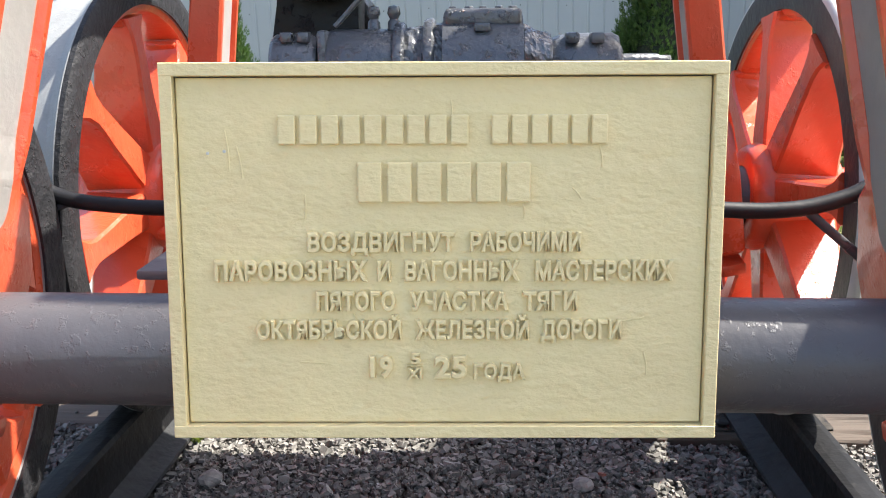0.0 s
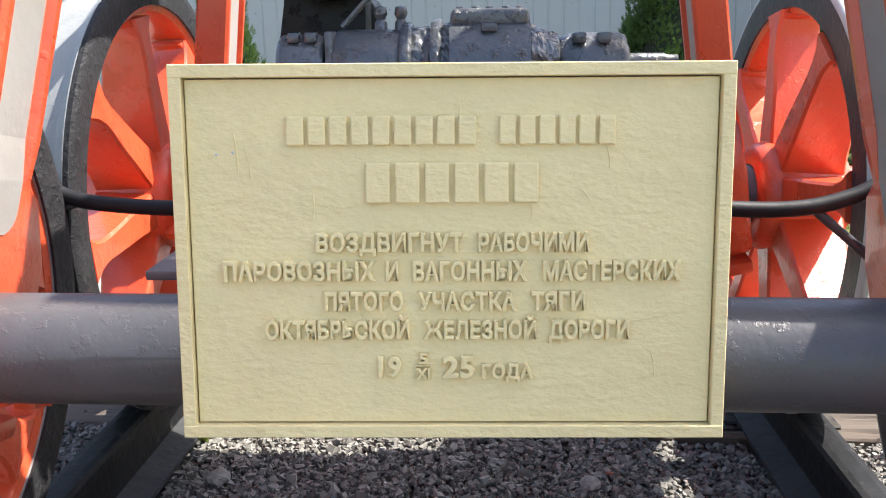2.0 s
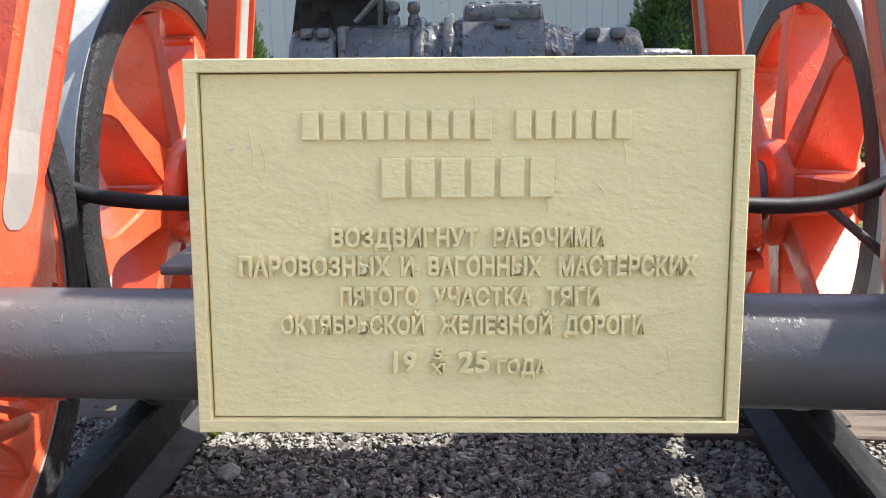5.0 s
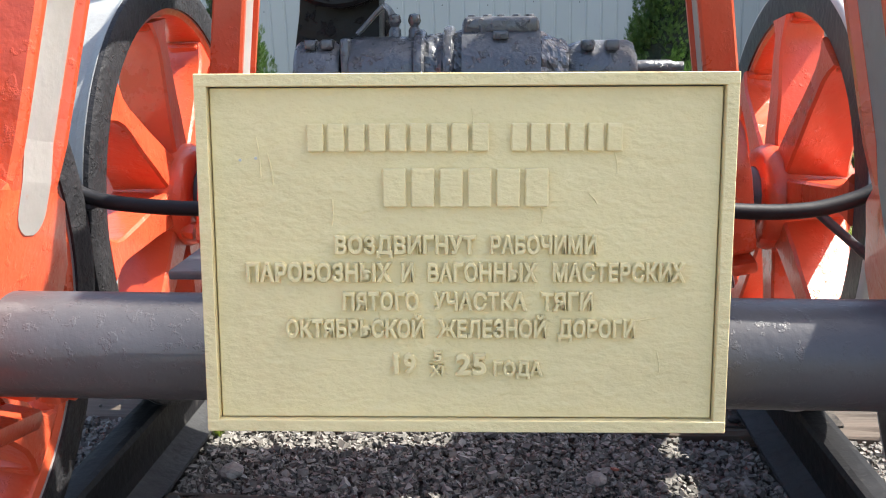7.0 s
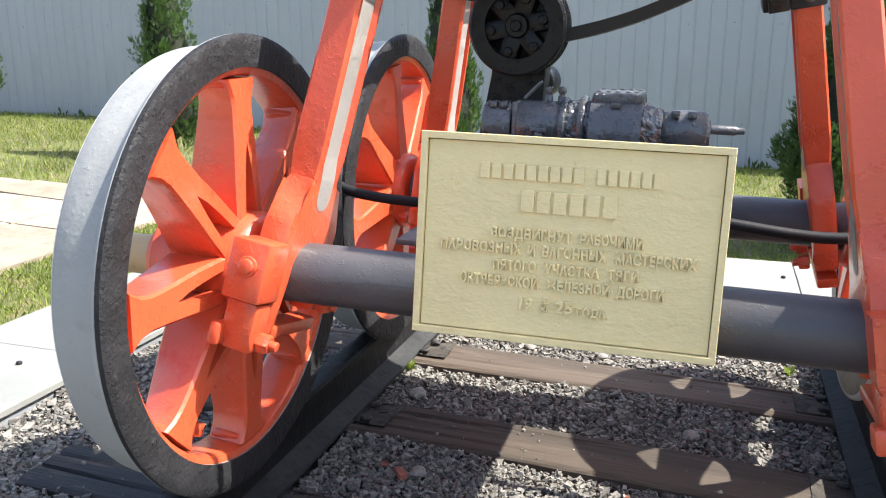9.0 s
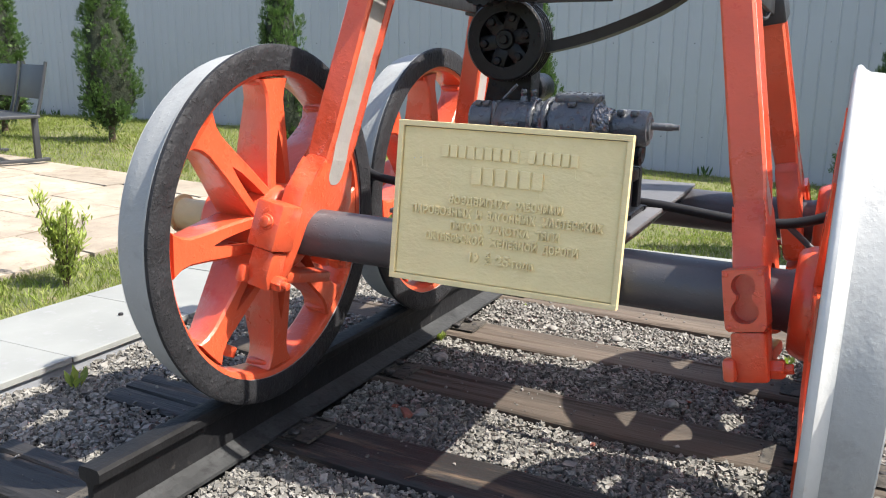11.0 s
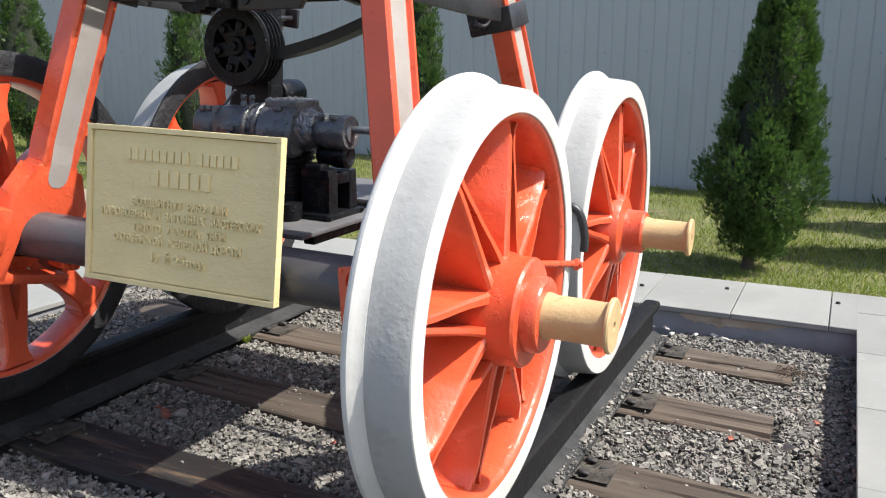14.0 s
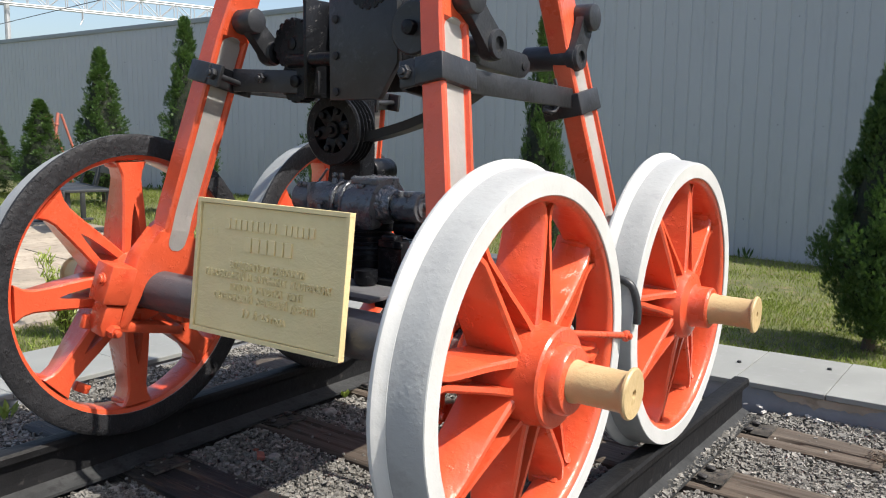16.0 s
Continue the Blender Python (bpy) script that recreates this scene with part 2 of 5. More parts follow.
def tube(points, r, seg=10, caps=True):
    bm = bmesh.new()
    pts = [Vector(p) for p in points]
    rings = []
    for i, p in enumerate(pts):
        d = (pts[min(i + 1, len(pts) - 1)] - pts[max(i - 1, 0)]).normalized()
        side = d.cross(Vector((0.13, 0.21, 0.97))).normalized()
        up = side.cross(d)
        rr = r[i] if isinstance(r, (list, tuple)) else r
        rings.append([bm.verts.new(p + rr * (math.cos(2 * math.pi * k / seg) * side + math.sin(2 * math.pi * k / seg) * up)) for k in range(seg)])
    for p, q in zip(rings, rings[1:]):
        for k in range(seg):
            bm.faces.new((p[k], p[(k + 1) % seg], q[(k + 1) % seg], q[k]))
    if caps:
        bm.faces.new(rings[0][::-1])
        bm.faces.new(rings[-1])
    return bm


def smooth_path(points, n=8):
    pts = [Vector(p) for p in points]
    out = []
    for i in range(len(pts) - 1):
        p0, p1, p2, p3 = pts[max(i - 1, 0)], pts[i], pts[i + 1], pts[min(i + 2, len(pts) - 1)]
        for k in range(n):
            t = k / n
            out.append(0.5 * (2 * p1 + (p2 - p0) * t + (2 * p0 - 5 * p1 + 4 * p2 - p3) * t * t + (3 * p1 - p0 - 3 * p2 + p3) * t ** 3))
    return out + [pts[-1]]


def nut(r, h, m):
    """A hexagon nut whose axis is x."""
    bm = lathe([(0, 0), (r * 0.92, 0), (r, h * 0.12), (r, h * 0.82), (r * 0.85, h), (0, h)], 6, False)
    merge(bm, rod_x(r * 0.5, h * 0.9, h * 1.55, 0.002, 12))
    bm.transform(m)
    return bm


def ground_z(x, y):
    s = min(1.0, max(0.0, (1.0 - x) / 9.0))
    return -0.09 + 0.30 * s * s * (3 - 2 * s)


def bed_z(x):
    """The track bed leans with the track."""
    return (1.40 - x) * 0.0258


# ---- the lean of the track: the left rail lies a little higher ----
CANT = 1.49                                           # degrees by which it leans
LEAN = Matrix.Translation((0.015, -0.054, 0.6927)) @ Matrix.Rotation(radians(0.88), 4, "Z") @ Matrix.Rotation(radians(CANT), 4, "Y")
DECK = Matrix.Translation((0.015, -0.015, 0.688)) @ Matrix.Rotation(radians(0.8), 4, "Z") @ Matrix.Rotation(radians(1.1), 4, "Y") @ Matrix.Translation((-0.015, 0.015, -0.688))
AXLE_R, TREAD_R = 0.0685, 0.485
BASE = 1.039

# ---- ground ----
BX0, BX1, BY0, BY1 = -1.72, 1.645, -2.7, 2.13      # the gravel bed inside the kerbs
KW = 0.62                                             # the width of the kerb slabs
KZ = 0.115                                            # their top


def axis_steps(lo, hi, fine_lo, fine_hi, step):
    v = list(np.arange(fine_lo, fine_hi + 1e-6, step))
    a, s = fine_lo, step
    while a > lo:
        s *= 1.5
        a = max(lo, a - s)
        v.insert(0, a)
    a, s = fine_hi, step
    while a < hi:
        s *= 1.5
        a = min(hi, a + s)
        v.append(a)
    return v


xs = axis_steps(-600, 600, -13, 7, 0.5)
ys = axis_steps(-600, 600, -4, 9, 0.5)
xs = sorted(set([round(v, 3) for v in xs if not (BX0 - 0.3 < v < BX1 + 0.3)] + [BX0 - 0.2, BX0 - 0.18, BX1 + 0.18, BX1 + 0.2, -0.8, 0.0, 0.8]))
ys = sorted(set([round(v, 3) for v in ys if not (BY0 - 0.3 < v < BY1 + 0.3)] + [BY0 - 0.2, BY0 - 0.18, BY1 + 0.18, BY1 + 0.2, -1.5, 0.0, 1.0]))
bm = bmesh.new()
grid = []
for x in xs:
    col = []
    for y in ys:
        inside = BX0 - 0.19 < x < BX1 + 0.19 and BY0 - 0.19 < y < BY1 + 0.19
        z = -0.055 if inside else ground_z(x, y)
        if not inside and abs(x) < 30 and abs(y) < 30:
            z += 0.012 * noise.noise((x * 0.9, y * 0.9, 0))
        col.append(bm.verts.new((x, y, z)))
    grid.append(col)
for i in range(len(xs) - 1):
    for j in range(len(ys) - 1):
        bm.faces.new((grid[i][j], grid[i + 1][j], grid[i + 1][j + 1], grid[i][j + 1]))
ground = tagged(link("ground", bm, SOIL, smooth=True), "green lawn soil that runs out to the horizon", "ground", kind="structure")

bm = bmesh.new()
n = 60
cells = [[bm.verts.new((BX0 - 0.1 + (BX1 - BX0 + 0.2) * i / n, BY0 - 0.1 + (BY1 - BY0 + 0.2) * j / n, bed_z(BX0 - 0.1 + (BX1 - BX0 + 0.2) * i / n) - 0.040 + 0.010 * noise.noise((i * 0.35, j * 0.45, 3)))) for j in range(n + 1)] for i in range(n + 1)]
for i in range(n):
    for j in range(n):
        bm.faces.new((cells[i][j], cells[i + 1][j], cells[i + 1][j + 1], cells[i][j + 1]))
tagged(link("gravel_bed", bm, BED, smooth=True), "dusty dark bed under the crushed stone of the track", "ground", kind="structure")

# ---- kerb: concrete edge with granite slabs on it ----
kerb = thing("kerb", pose(0, 0, 0), "grey granite slab border on a concrete kerb round the track bed", "kerb", kind="structure")
T = 0.024
for name, x0, x1, y0, y1 in (("edge", BX0 - KW, BX0, BY0 - KW, BY1 + KW), ("edge", BX1, BX1 + KW, BY0 - KW, BY1 + KW), ("edge", BX0, BX1, BY1, BY1 + KW), ("edge", BX0, BX1, BY0 - KW, BY0)):
    part(name, box(x0 + 0.001, x1 - 0.001, y0, y1, -0.25, KZ - T, 0.006), CONCRETE, kerb, "painted concrete kerb edge with chipped patches", False)
RNG = random.Random(5)


def slabs_along(x0, x1, y0, y1, along, step, start):
    a, end = (x0, x1) if along == "x" else (y0, y1)
    cuts = [a] + [v for v in np.arange(start, end, step) if v > a + 0.08 and v < end - 0.08] + [end]
    for p, q in zip(cuts, cuts[1:]):
        g = 0.0022
        dz = RNG.uniform(-0.0012, 0.0012)
        if along == "x":
            b = box(p + g, q - g, y0, y1, KZ - T, KZ + dz, 0.002, 1)
        else:
            b = box(x0, x1, p + g, q - g, KZ - T, KZ + dz, 0.002, 1)
        part("slab", b, SLAB, kerb, "", False)


slabs_along(BX0 - KW, BX1 + 0.0, BY1 - 0.012, BY1 + KW, "x", 0.405, 0.715 - 0.405 * 6)
slabs_along(BX1 - 0.012, BX1 + KW, BY0 - KW, BY1 + KW, "y", 0.6, -2.4)
slabs_along(BX0 - KW, BX0 + 0.012, BY0 - KW, BY1 - 0.013, "y", 0.6, -2.4)
slabs_along(BX0 + 0.013, BX1 - 0.013, BY0 - KW, BY0 + 0.012, "x", 0.6, -1.2)
for x, y in ((0.655, 2.43), (1.05, 2.56), (1.555, 2.52), (0.2, 2.5), (-0.6, 2.5), (-1.95, 0.45), (-1.93, -0.15)):
    knob = lathe([(0, 0), (0.011, 0), (0.011, 0.005), (0.008, 0.009), (0, 0.010)], 10, False, TO_Z.inverted())
    for v in knob.verts:
        v.co = Vector((x + v.co.x, y + v.co.y, KZ + 0.001 + abs(v.co.z)))
    part("stud", knob, RUBBER, kerb, "small black rubber stud")

nx = 26
edge = [(0.90 + 0.46 * i / nx, 0.0885) for i in range(nx + 1)]
edge += [(0.90 + 0.46 * i / nx, 0.084 - (0.034 + 0.030 * noise.noise((i * 0.45, 5, 0))) * min(1.0, (i + 0.3) / 4, (nx - i + 0.3) / 8)) for i in range(nx, -1, -1)]
bm = slab(edge, 0.0, 0.004, 0)
bm.transform(Matrix.Translation((0, BY1 - 0.0005, 0)) @ Matrix.Rotation(radians(-90), 4, "Z"))
part("chipped_patch", bm, FLAG, kerb, "bare brown patch where the paint has chipped off", False)

# ---- fence ----
FY, FTOP = 7.45, 3.06
fence = thing("fence", pose(0, FY, 0), "tall grey corrugated metal sheet fence behind the lawn", "fence", kind="structure")
PITCH = 0.1475
bm = bmesh.new()
rows = []
for k in range(8):
    for dx, dy in ((0, 0.0), (0.005, 0.006), (0.017, 0.006), (0.022, 0.0)):
        rows.append((k * PITCH + dx, dy))
rows += [(8 * PITCH, 0.0), (8 * PITCH, 0.022), (0.0, 0.022)]
va = [bm.verts.new((x, y, -0.35)) for x, y in rows]
vb = [bm.verts.new((x, y, FTOP)) for x, y in rows]
for i in range(len(rows)):
    j = (i + 1) % len(rows)
    bm.faces.new((va[i], va[j], vb[j], vb[i]))
bm.faces.new(vb)
first = part("panel", bm, FENCE, fence, "", False)
for k in range(-24, 9):
    o = first if k == -24 else new("panel", first.data)
    o.parent = fence
    o.location = (k * 8 * PITCH, 0.0015 * (k % 2), 0)
part("cap", box(-24 * 8 * PITCH, 9 * 8 * PITCH, -0.02, 0.04, FTOP - 0.05, FTOP + 0.03, 0.004), FENCECAP, fence, "darker grey capping strip along the top")
bm = bmesh.new()
for k in range(-120, 60):
    for z in (0.35, 1.35, 2.45):
        if (k * 7 + int(z * 10)) % 3 == 0:
            merge(bm, box(-0.005, 0.005, -0.004, 0.004, -0.005, 0.005, 0.002, 1, Matrix.Translation((k * PITCH + 0.095, 0, z + 0.01 * math.sin(k)))))
tagged(part("screws", bm, RUST, fence, "small dark fixing screws in rows"), kind="stuff")

# ---- flagstone terrace ----
terrace = thing("flagstone_paving", pose(0, 0, 0), "buff irregular sandstone flagstone terrace beside the lawn", "paving", kind="structure")
PX0, PX1, PY0, PY1 = -14.0, -3.12, -6.0, 3.45
RNG = random.Random(11)


def flag(x0, x1, y0, y1):
    bm = bmesh.new()
    g = 0.004
    j = lambda: RNG.uniform(-0.014, 0.014)
    c = [(x0 + g + abs(j()), y0 + g + abs(j())), ((x0 + x1) / 2 + j(), y0 + g + abs(j()) * 0.4), (x1 - g - abs(j()), y0 + g + abs(j())), (x1 - g, (y0 + y1) / 2 + j()), (x1 - g - abs(j()), y1 - g - abs(j())), ((x0 + x1) / 2 + j(), y1 - g), (x0 + g + abs(j()), y1 - g - abs(j())), (x0 + g, (y0 + y1) / 2 + j())]
    z = ground_z((x0 + x1) / 2, 0) + 0.028 + RNG.uniform(-0.004, 0.004)
    top = [bm.verts.new((x, y, ground_z(x, 0) + 0.03 + RNG.uniform(-0.003, 0.003))) for x, y in c]
    low = [bm.verts.new((x, y, z - 0.08)) for x, y in c]
    f = bm.faces.new(top)
    for i in range(8):
        bm.faces.new((top[i], low[i], low[(i + 1) % 8], top[(i + 1) % 8]))
    return bm


far = bmesh.new()
# unseen paving behind the camera, added to bounce warm light onto the front faces
for i in range(26):
    for j in range(8):
        merge(far, flag(PX1 + i * 0.75, PX1 + (i + 1) * 0.75, -9.4 + j * 0.75, -8.65 + j * 0.75))
x = PX1
while x > PX0:
    w = RNG.uniform(0.5, 0.9)
    y = PY0 + RNG.uniform(0, 0.4)
    while y < PY1 - 0.1:
        d = min(RNG.uniform(0.45, 1.0), PY1 - y)
        if x > -9.5 and y > -0.4:
            part("flagstone", flag(x - w, x, y, y + d), FLAG, terrace, "", False)
        else:
            merge(far, flag(x - w, x, y, y + d))
        y += d
    x -= w
tagged(part("far_flagstones", far, FLAG, terrace, "more flagstones farther off, and an unseen spread behind the camera added to bounce light", False), kind="stuff")

# ---- track: rails, sleepers, plates, spikes ----
SLEEPERS = (-0.60, -0.01, 0.575, 1.175, 1.775)
RNG = random.Random(3)
RAIL_TOP = 0.6927 - TREAD_R


RAIL_H = 0.172
TILT_S = 1.478                                        # the sleepers lean with the track


def rail_piece(half, parent, name, y0, y1, mat=RAIL):
    """A length of rail section (across, up), the same on both sides."""
    bm = slab([(-a, b) for a, b in half] + [(a, b) for a, b in reversed(half)], y0, y1, 0)
    bm.transform(TO_Y)
    return part(name, bm, mat, parent, "", False)


for side in (-1, 1):
    xr = side * (0.76 + 0.036) + 0.012
    top = RAIL_TOP - math.tan(radians(CANT)) * xr - 0.001
    rail = thing("rail", pose(xr, 0, top - RAIL_H), "dark painted steel rail, worn pale in places, on sleepers", "rail", "rails of the track")
    rail_piece([(0.074, 0.0), (0.074, 0.010), (0.040, 0.021), (0.012, 0.034)], rail, "foot", -0.72, 1.93)
    # the web is coloured near-black for the shadow under the head
    rail_piece([(0.012, 0.0338), (0.009, 0.06), (0.009, 0.118), (0.014, 0.1302)], rail, "web", -0.7195, 1.9295, RAILHEAD_WEBSHADE)
    rail_piece([(0.014, 0.130), (0.034, 0.138), (0.036, 0.160), (0.030, 0.170), (0.016, RAIL_H)], rail, "head", -0.72, 1.93, RAILHEAD_WEBSHADE)
    foot = top - RAIL_H
    for k, y in enumerate(SLEEPERS):
        p = thing("tie_plate", pose(xr, y, 0), "dark painted steel tie plate with spikes under the rail", "tie plate", "tie plates on the sleepers")
        base = bed_z(xr) - 0.002
        out = foot - 0.004
        part("plate", slab([(-0.185, base), (0.185, base), (0.185, base + 0.010), (0.080, out), (-0.080, out), (-0.185, base + 0.010)], -0.078, 0.078, 0.003), DUSTYPLATE, p).rotation_euler = (0, 0, radians(90))
        part("rib", box(0.078, 0.092, -0.07, 0.07, base + 0.004, foot + 0.005, 0.003), DUSTYPLATE, p)
        part("rib", box(-0.092, -0.078, -0.07, 0.07, base + 0.004, foot + 0.005, 0.003), DUSTYPLATE, p)
        for dx, dy in ((-0.100, -0.045), (-0.100, 0.045), (0.100, -0.045), (0.100, 0.045), (0.15, 0.02)):
            s = box(-0.010, 0.010, -0.009, 0.009, base + 0.004, foot + 0.012, 0.002, 1)
            merge(s, box(-0.020, 0.016, -0.013, 0.013, foot + 0.006, foot + 0.019, 0.005, 1, pose(0, 0, 0, RNG.uniform(-6, 6), RNG.uniform(-8, 8), 0)))
            if dx > 0:
                s.transform(Matrix.Rotation(math.pi, 4, "Z"))
            if dx > 0.12:
                s.transform(Matrix.Translation((0, 0, -0.012)))
            part("spike", s, RUST, p).location = (dx, dy, 0)

for k, y in enumerate(SLEEPERS):
    bm = bmesh.new()
    nx, ny, L, Wd = 90, 24, 2.80, 0.225
    cracks = [(RNG.uniform(-0.8, 0.8), RNG.uniform(-L / 2, L / 2), RNG.uniform(0.15, 0.7), RNG.uniform(0.006, 0.014)) for _ in range(6)]
    cracks += [(RNG.uniform(-0.7, 0.7), e, 0.5, 0.026) for e in (-L / 2, L / 2, L / 2)]
    secs = []
    for i in range(nx + 1):
        x = -L / 2 + L * i / nx
        w = Wd / 2 + 0.006 * noise.noise((x * 2, k * 9, 0))
        e = 0.006 * abs(noise.noise((x * 6, 3, k)))
        prof = [(-w, -0.16), (-w, -0.03), (-w - 0.001, -0.012 - e)]
        for j in range(ny + 1):
            v = -1 + 2 * j / ny
            z = -0.0012 * abs(noise.noise((x * 2.2, v * 9, k * 3))) - 0.004 * max(0, noise.noise((x * 0.8, v * 4, k + 7)))
            z -= 0.012 * max(0.0, abs(v) - 0.9) / 0.1 * (0.5 + abs(noise.noise((x * 8, v, k))))
            for cv, cx, cl, cd in cracks:
                d = abs(v - cv - 0.05 * noise.noise((x * 3, cv * 9, k)))
                if d < 0.045 and abs(x - cx) < cl:
                    z -= cd * (1 - abs(x - cx) / cl)
            prof.append((v * (w - 0.004), z))
        prof += [(w + 0.001, -0.012 - e), (w, -0.03), (w, -0.16)]
        end = 0.012 * noise.noise((k, i, 0)) if i in (0, nx) else 0
        secs.append([bm.verts.new((x + end, a, b)) for a, b in prof])
    for p, q in zip(secs, secs[1:]):
        for i in range(len(p) - 1):
            bm.faces.new((p[i], p[i + 1], q[i + 1], q[i]))
    bm.faces.new(secs[0])
    bm.faces.new(secs[-1][::-1])
    dark = k < 2
    o = tagged(link("sleeper", bm, TARRED if dark else WOOD, smooth=False), ("tar-darkened cracked wooden sleeper" if dark else "weathered brown cracked wooden sleeper") + " half sunk in the gravel", "sleeper", "sleepers of the track")
    o.location = (0.015 * (-1) ** k, y, bed_z(0))
    o.rotation_euler = (0, radians(TILT_S), radians(RNG.uniform(-0.6, 0.6)))

# ---- wheels on their axles ----
def spoke(phase, slotted):
    """A cast channel spoke, open to the outside: two blades that meet at the rim, and a back web, slotted near the hub on the front wheels."""
    bm = bmesh.new()
    rs = (0.10, 0.125, 0.16, 0.20, 0.245, 0.285, 0.33, 0.365, 0.395, 0.424)
    for s in (-1, 1):
        secs = []
        for r in rs:
            t = (r - 0.10) / 0.30
            u = min(1.0, t)
            flare = max(0.0, (t - 0.84) / 0.2) ** 2
            wi = (0.054 if slotted else 0.044) - 0.020 * u + 0.018 * flare
            wo = (0.050 if slotted else 0.046) - 0.034 * u ** 0.85 + 0.022 * flare
            gap = 0.026 * max(0.0, 1 - (r - 0.10) / 0.18) ** 0.6 if slotted and r < 0.28 else 0.0
            x0, x1 = 0.722 + 0.014 * u, 0.868 - 0.034 * u
            web, th = 0.030, 0.0175 + 0.006 * max(0.0, 1 - t / 0.3)
            c = 0.006
            ring = ((x1 - c, wo), (x0 + c, wi), (x0, wi - c), (x0, gap), (x0 + web, gap), (x0 + web, max(gap + 0.001, wi - th - (wi - wo) * web / (x1 - x0))), (x1, max(0.0, wo - th)), (x1, wo - c))
            secs.append([bm.verts.new((x, s * w, r)) for x, w in ring])
        for p, q in zip(secs, secs[1:]):
            for i in range(8):
                bm.faces.new((p[i], p[(i + 1) % 8], q[(i + 1) % 8], q[i]))
        bm.faces.new(secs[0][::-1])
        bm.faces.new(secs[-1])
    for v in bm.verts:
        v.co += 0.0022 * noise.noise_vector((v.co.x * 9, v.co.y * 9 + phase * 7, v.co.z * 11))
    merge(bm, box(0.744, 0.826, -0.052, 0.052, 0.404, 0.424, 0.009))
    bm.transform(Matrix.Rotation(phase, 4, "X"))
    return bm


def wheel(parent, side, phase, rear=False):
    """A spoked wheel on the +x side; side -1 mirrors it."""
    mir = Matrix.Diagonal((side, 1, 1, 1))
    back, face, radii = (0.741, 0.869, (0.394, 0.430, 0.4775, 0.509)) if side > 0 else (0.699, 0.836, (0.408, 0.449, 0.4845, 0.5195))

    def put(bm, tyre=False):
        if tyre:
            for v in bm.verts:
                v.co.x = back + (v.co.x - 0.7145) / 0.133 * (face - back)
                r = math.hypot(v.co.y, v.co.z)
                k = float(np.interp(r, (0.400, 0.437, 0.4785, 0.516), radii)) / r
                v.co.y *= k
                v.co.z *= k
        elif side < 0:
            for v in bm.verts:
                v.co.x -= 0.022 if v.co.x < 1.0 else 0.025
        bm.transform(mir)
        return bm

    nose = [(0.128, 0.86), (0.122, 0.885), (0.122, 0.915), (0.117, 0.921), (0.086, 0.921), (0.084, 0.950), (0.079, 0.956), (0.050, 0.956)]
    if rear:
        nose = [(0.120, 0.86), (0.108, 0.885), (0.090, 0.893), (0.074, 0.896), (0.070, 0.905), (0.069, 0.950), (0.064, 0.956), (0.050, 0.956)]
    hub = part("wheel", put(lathe([(0.074, 0.685), (0.108, 0.685), (0.118, 0.692), (0.128, 0.715)] + nose, 48)), RED, parent, "orange-red painted cast hub")
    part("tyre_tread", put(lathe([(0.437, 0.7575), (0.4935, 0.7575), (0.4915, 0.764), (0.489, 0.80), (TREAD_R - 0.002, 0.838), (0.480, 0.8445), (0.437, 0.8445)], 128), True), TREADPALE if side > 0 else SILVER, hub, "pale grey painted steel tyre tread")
    part("tyre_face", put(lathe([(0.436, 0.8447), (0.4805, 0.8447), (0.4785, 0.8475), (0.438, 0.8475)], 128), True), WHITE, hub, "white painted outer tyre face")
    if side > 0:
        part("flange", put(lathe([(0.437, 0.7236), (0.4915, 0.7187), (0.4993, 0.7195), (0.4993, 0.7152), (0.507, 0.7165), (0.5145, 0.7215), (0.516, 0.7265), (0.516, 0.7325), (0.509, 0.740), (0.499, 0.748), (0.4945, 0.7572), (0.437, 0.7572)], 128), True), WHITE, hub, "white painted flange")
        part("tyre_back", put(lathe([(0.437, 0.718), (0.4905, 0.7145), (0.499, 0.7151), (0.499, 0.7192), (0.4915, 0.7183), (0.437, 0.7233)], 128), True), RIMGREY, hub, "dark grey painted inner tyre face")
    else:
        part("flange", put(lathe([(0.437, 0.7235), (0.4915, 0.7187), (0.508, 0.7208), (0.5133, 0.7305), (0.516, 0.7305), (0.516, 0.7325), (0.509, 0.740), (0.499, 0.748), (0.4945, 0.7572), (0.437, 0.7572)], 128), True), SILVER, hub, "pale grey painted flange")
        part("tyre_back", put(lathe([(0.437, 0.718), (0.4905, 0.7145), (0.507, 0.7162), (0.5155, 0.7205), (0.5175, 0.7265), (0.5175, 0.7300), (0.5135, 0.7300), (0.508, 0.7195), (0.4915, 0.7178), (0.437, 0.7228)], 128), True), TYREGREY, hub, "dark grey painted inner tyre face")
    part("rim", put(lathe([(0.419, 0.744), (0.424, 0.731), (0.4365, 0.7265), (0.4365, 0.8425), (0.426, 0.838), (0.419, 0.826)], 96), True), RED, hub)
    for k in range(8):
        part("spoke", put(spoke(phase + k * math.pi / 4, not rear)), RED, hub)
    lug = box(0.765, 0.79, -0.028, 0.028, 0.362, 0.395, 0.006, 2, Matrix.Rotation(phase + 2.62, 4, "X"))
    part("balance_lug", put(lug), RED, hub)
    part("journal", put(lathe([(0, 0.94), (0.053, 0.94), (0.051, 0.965), (0.048, 0.975), (0.048, 1.08), (0.050, 1.090), (0.060, 1.094), (0.0605, 1.098), (0.0605, 1.100), (0.057, 1.104), (0.011, 1.104), (0.009, 1.096), (0, 1.096)], 40, False)), CREAM, hub, "cream painted axle journal with an end collar")
    return hub


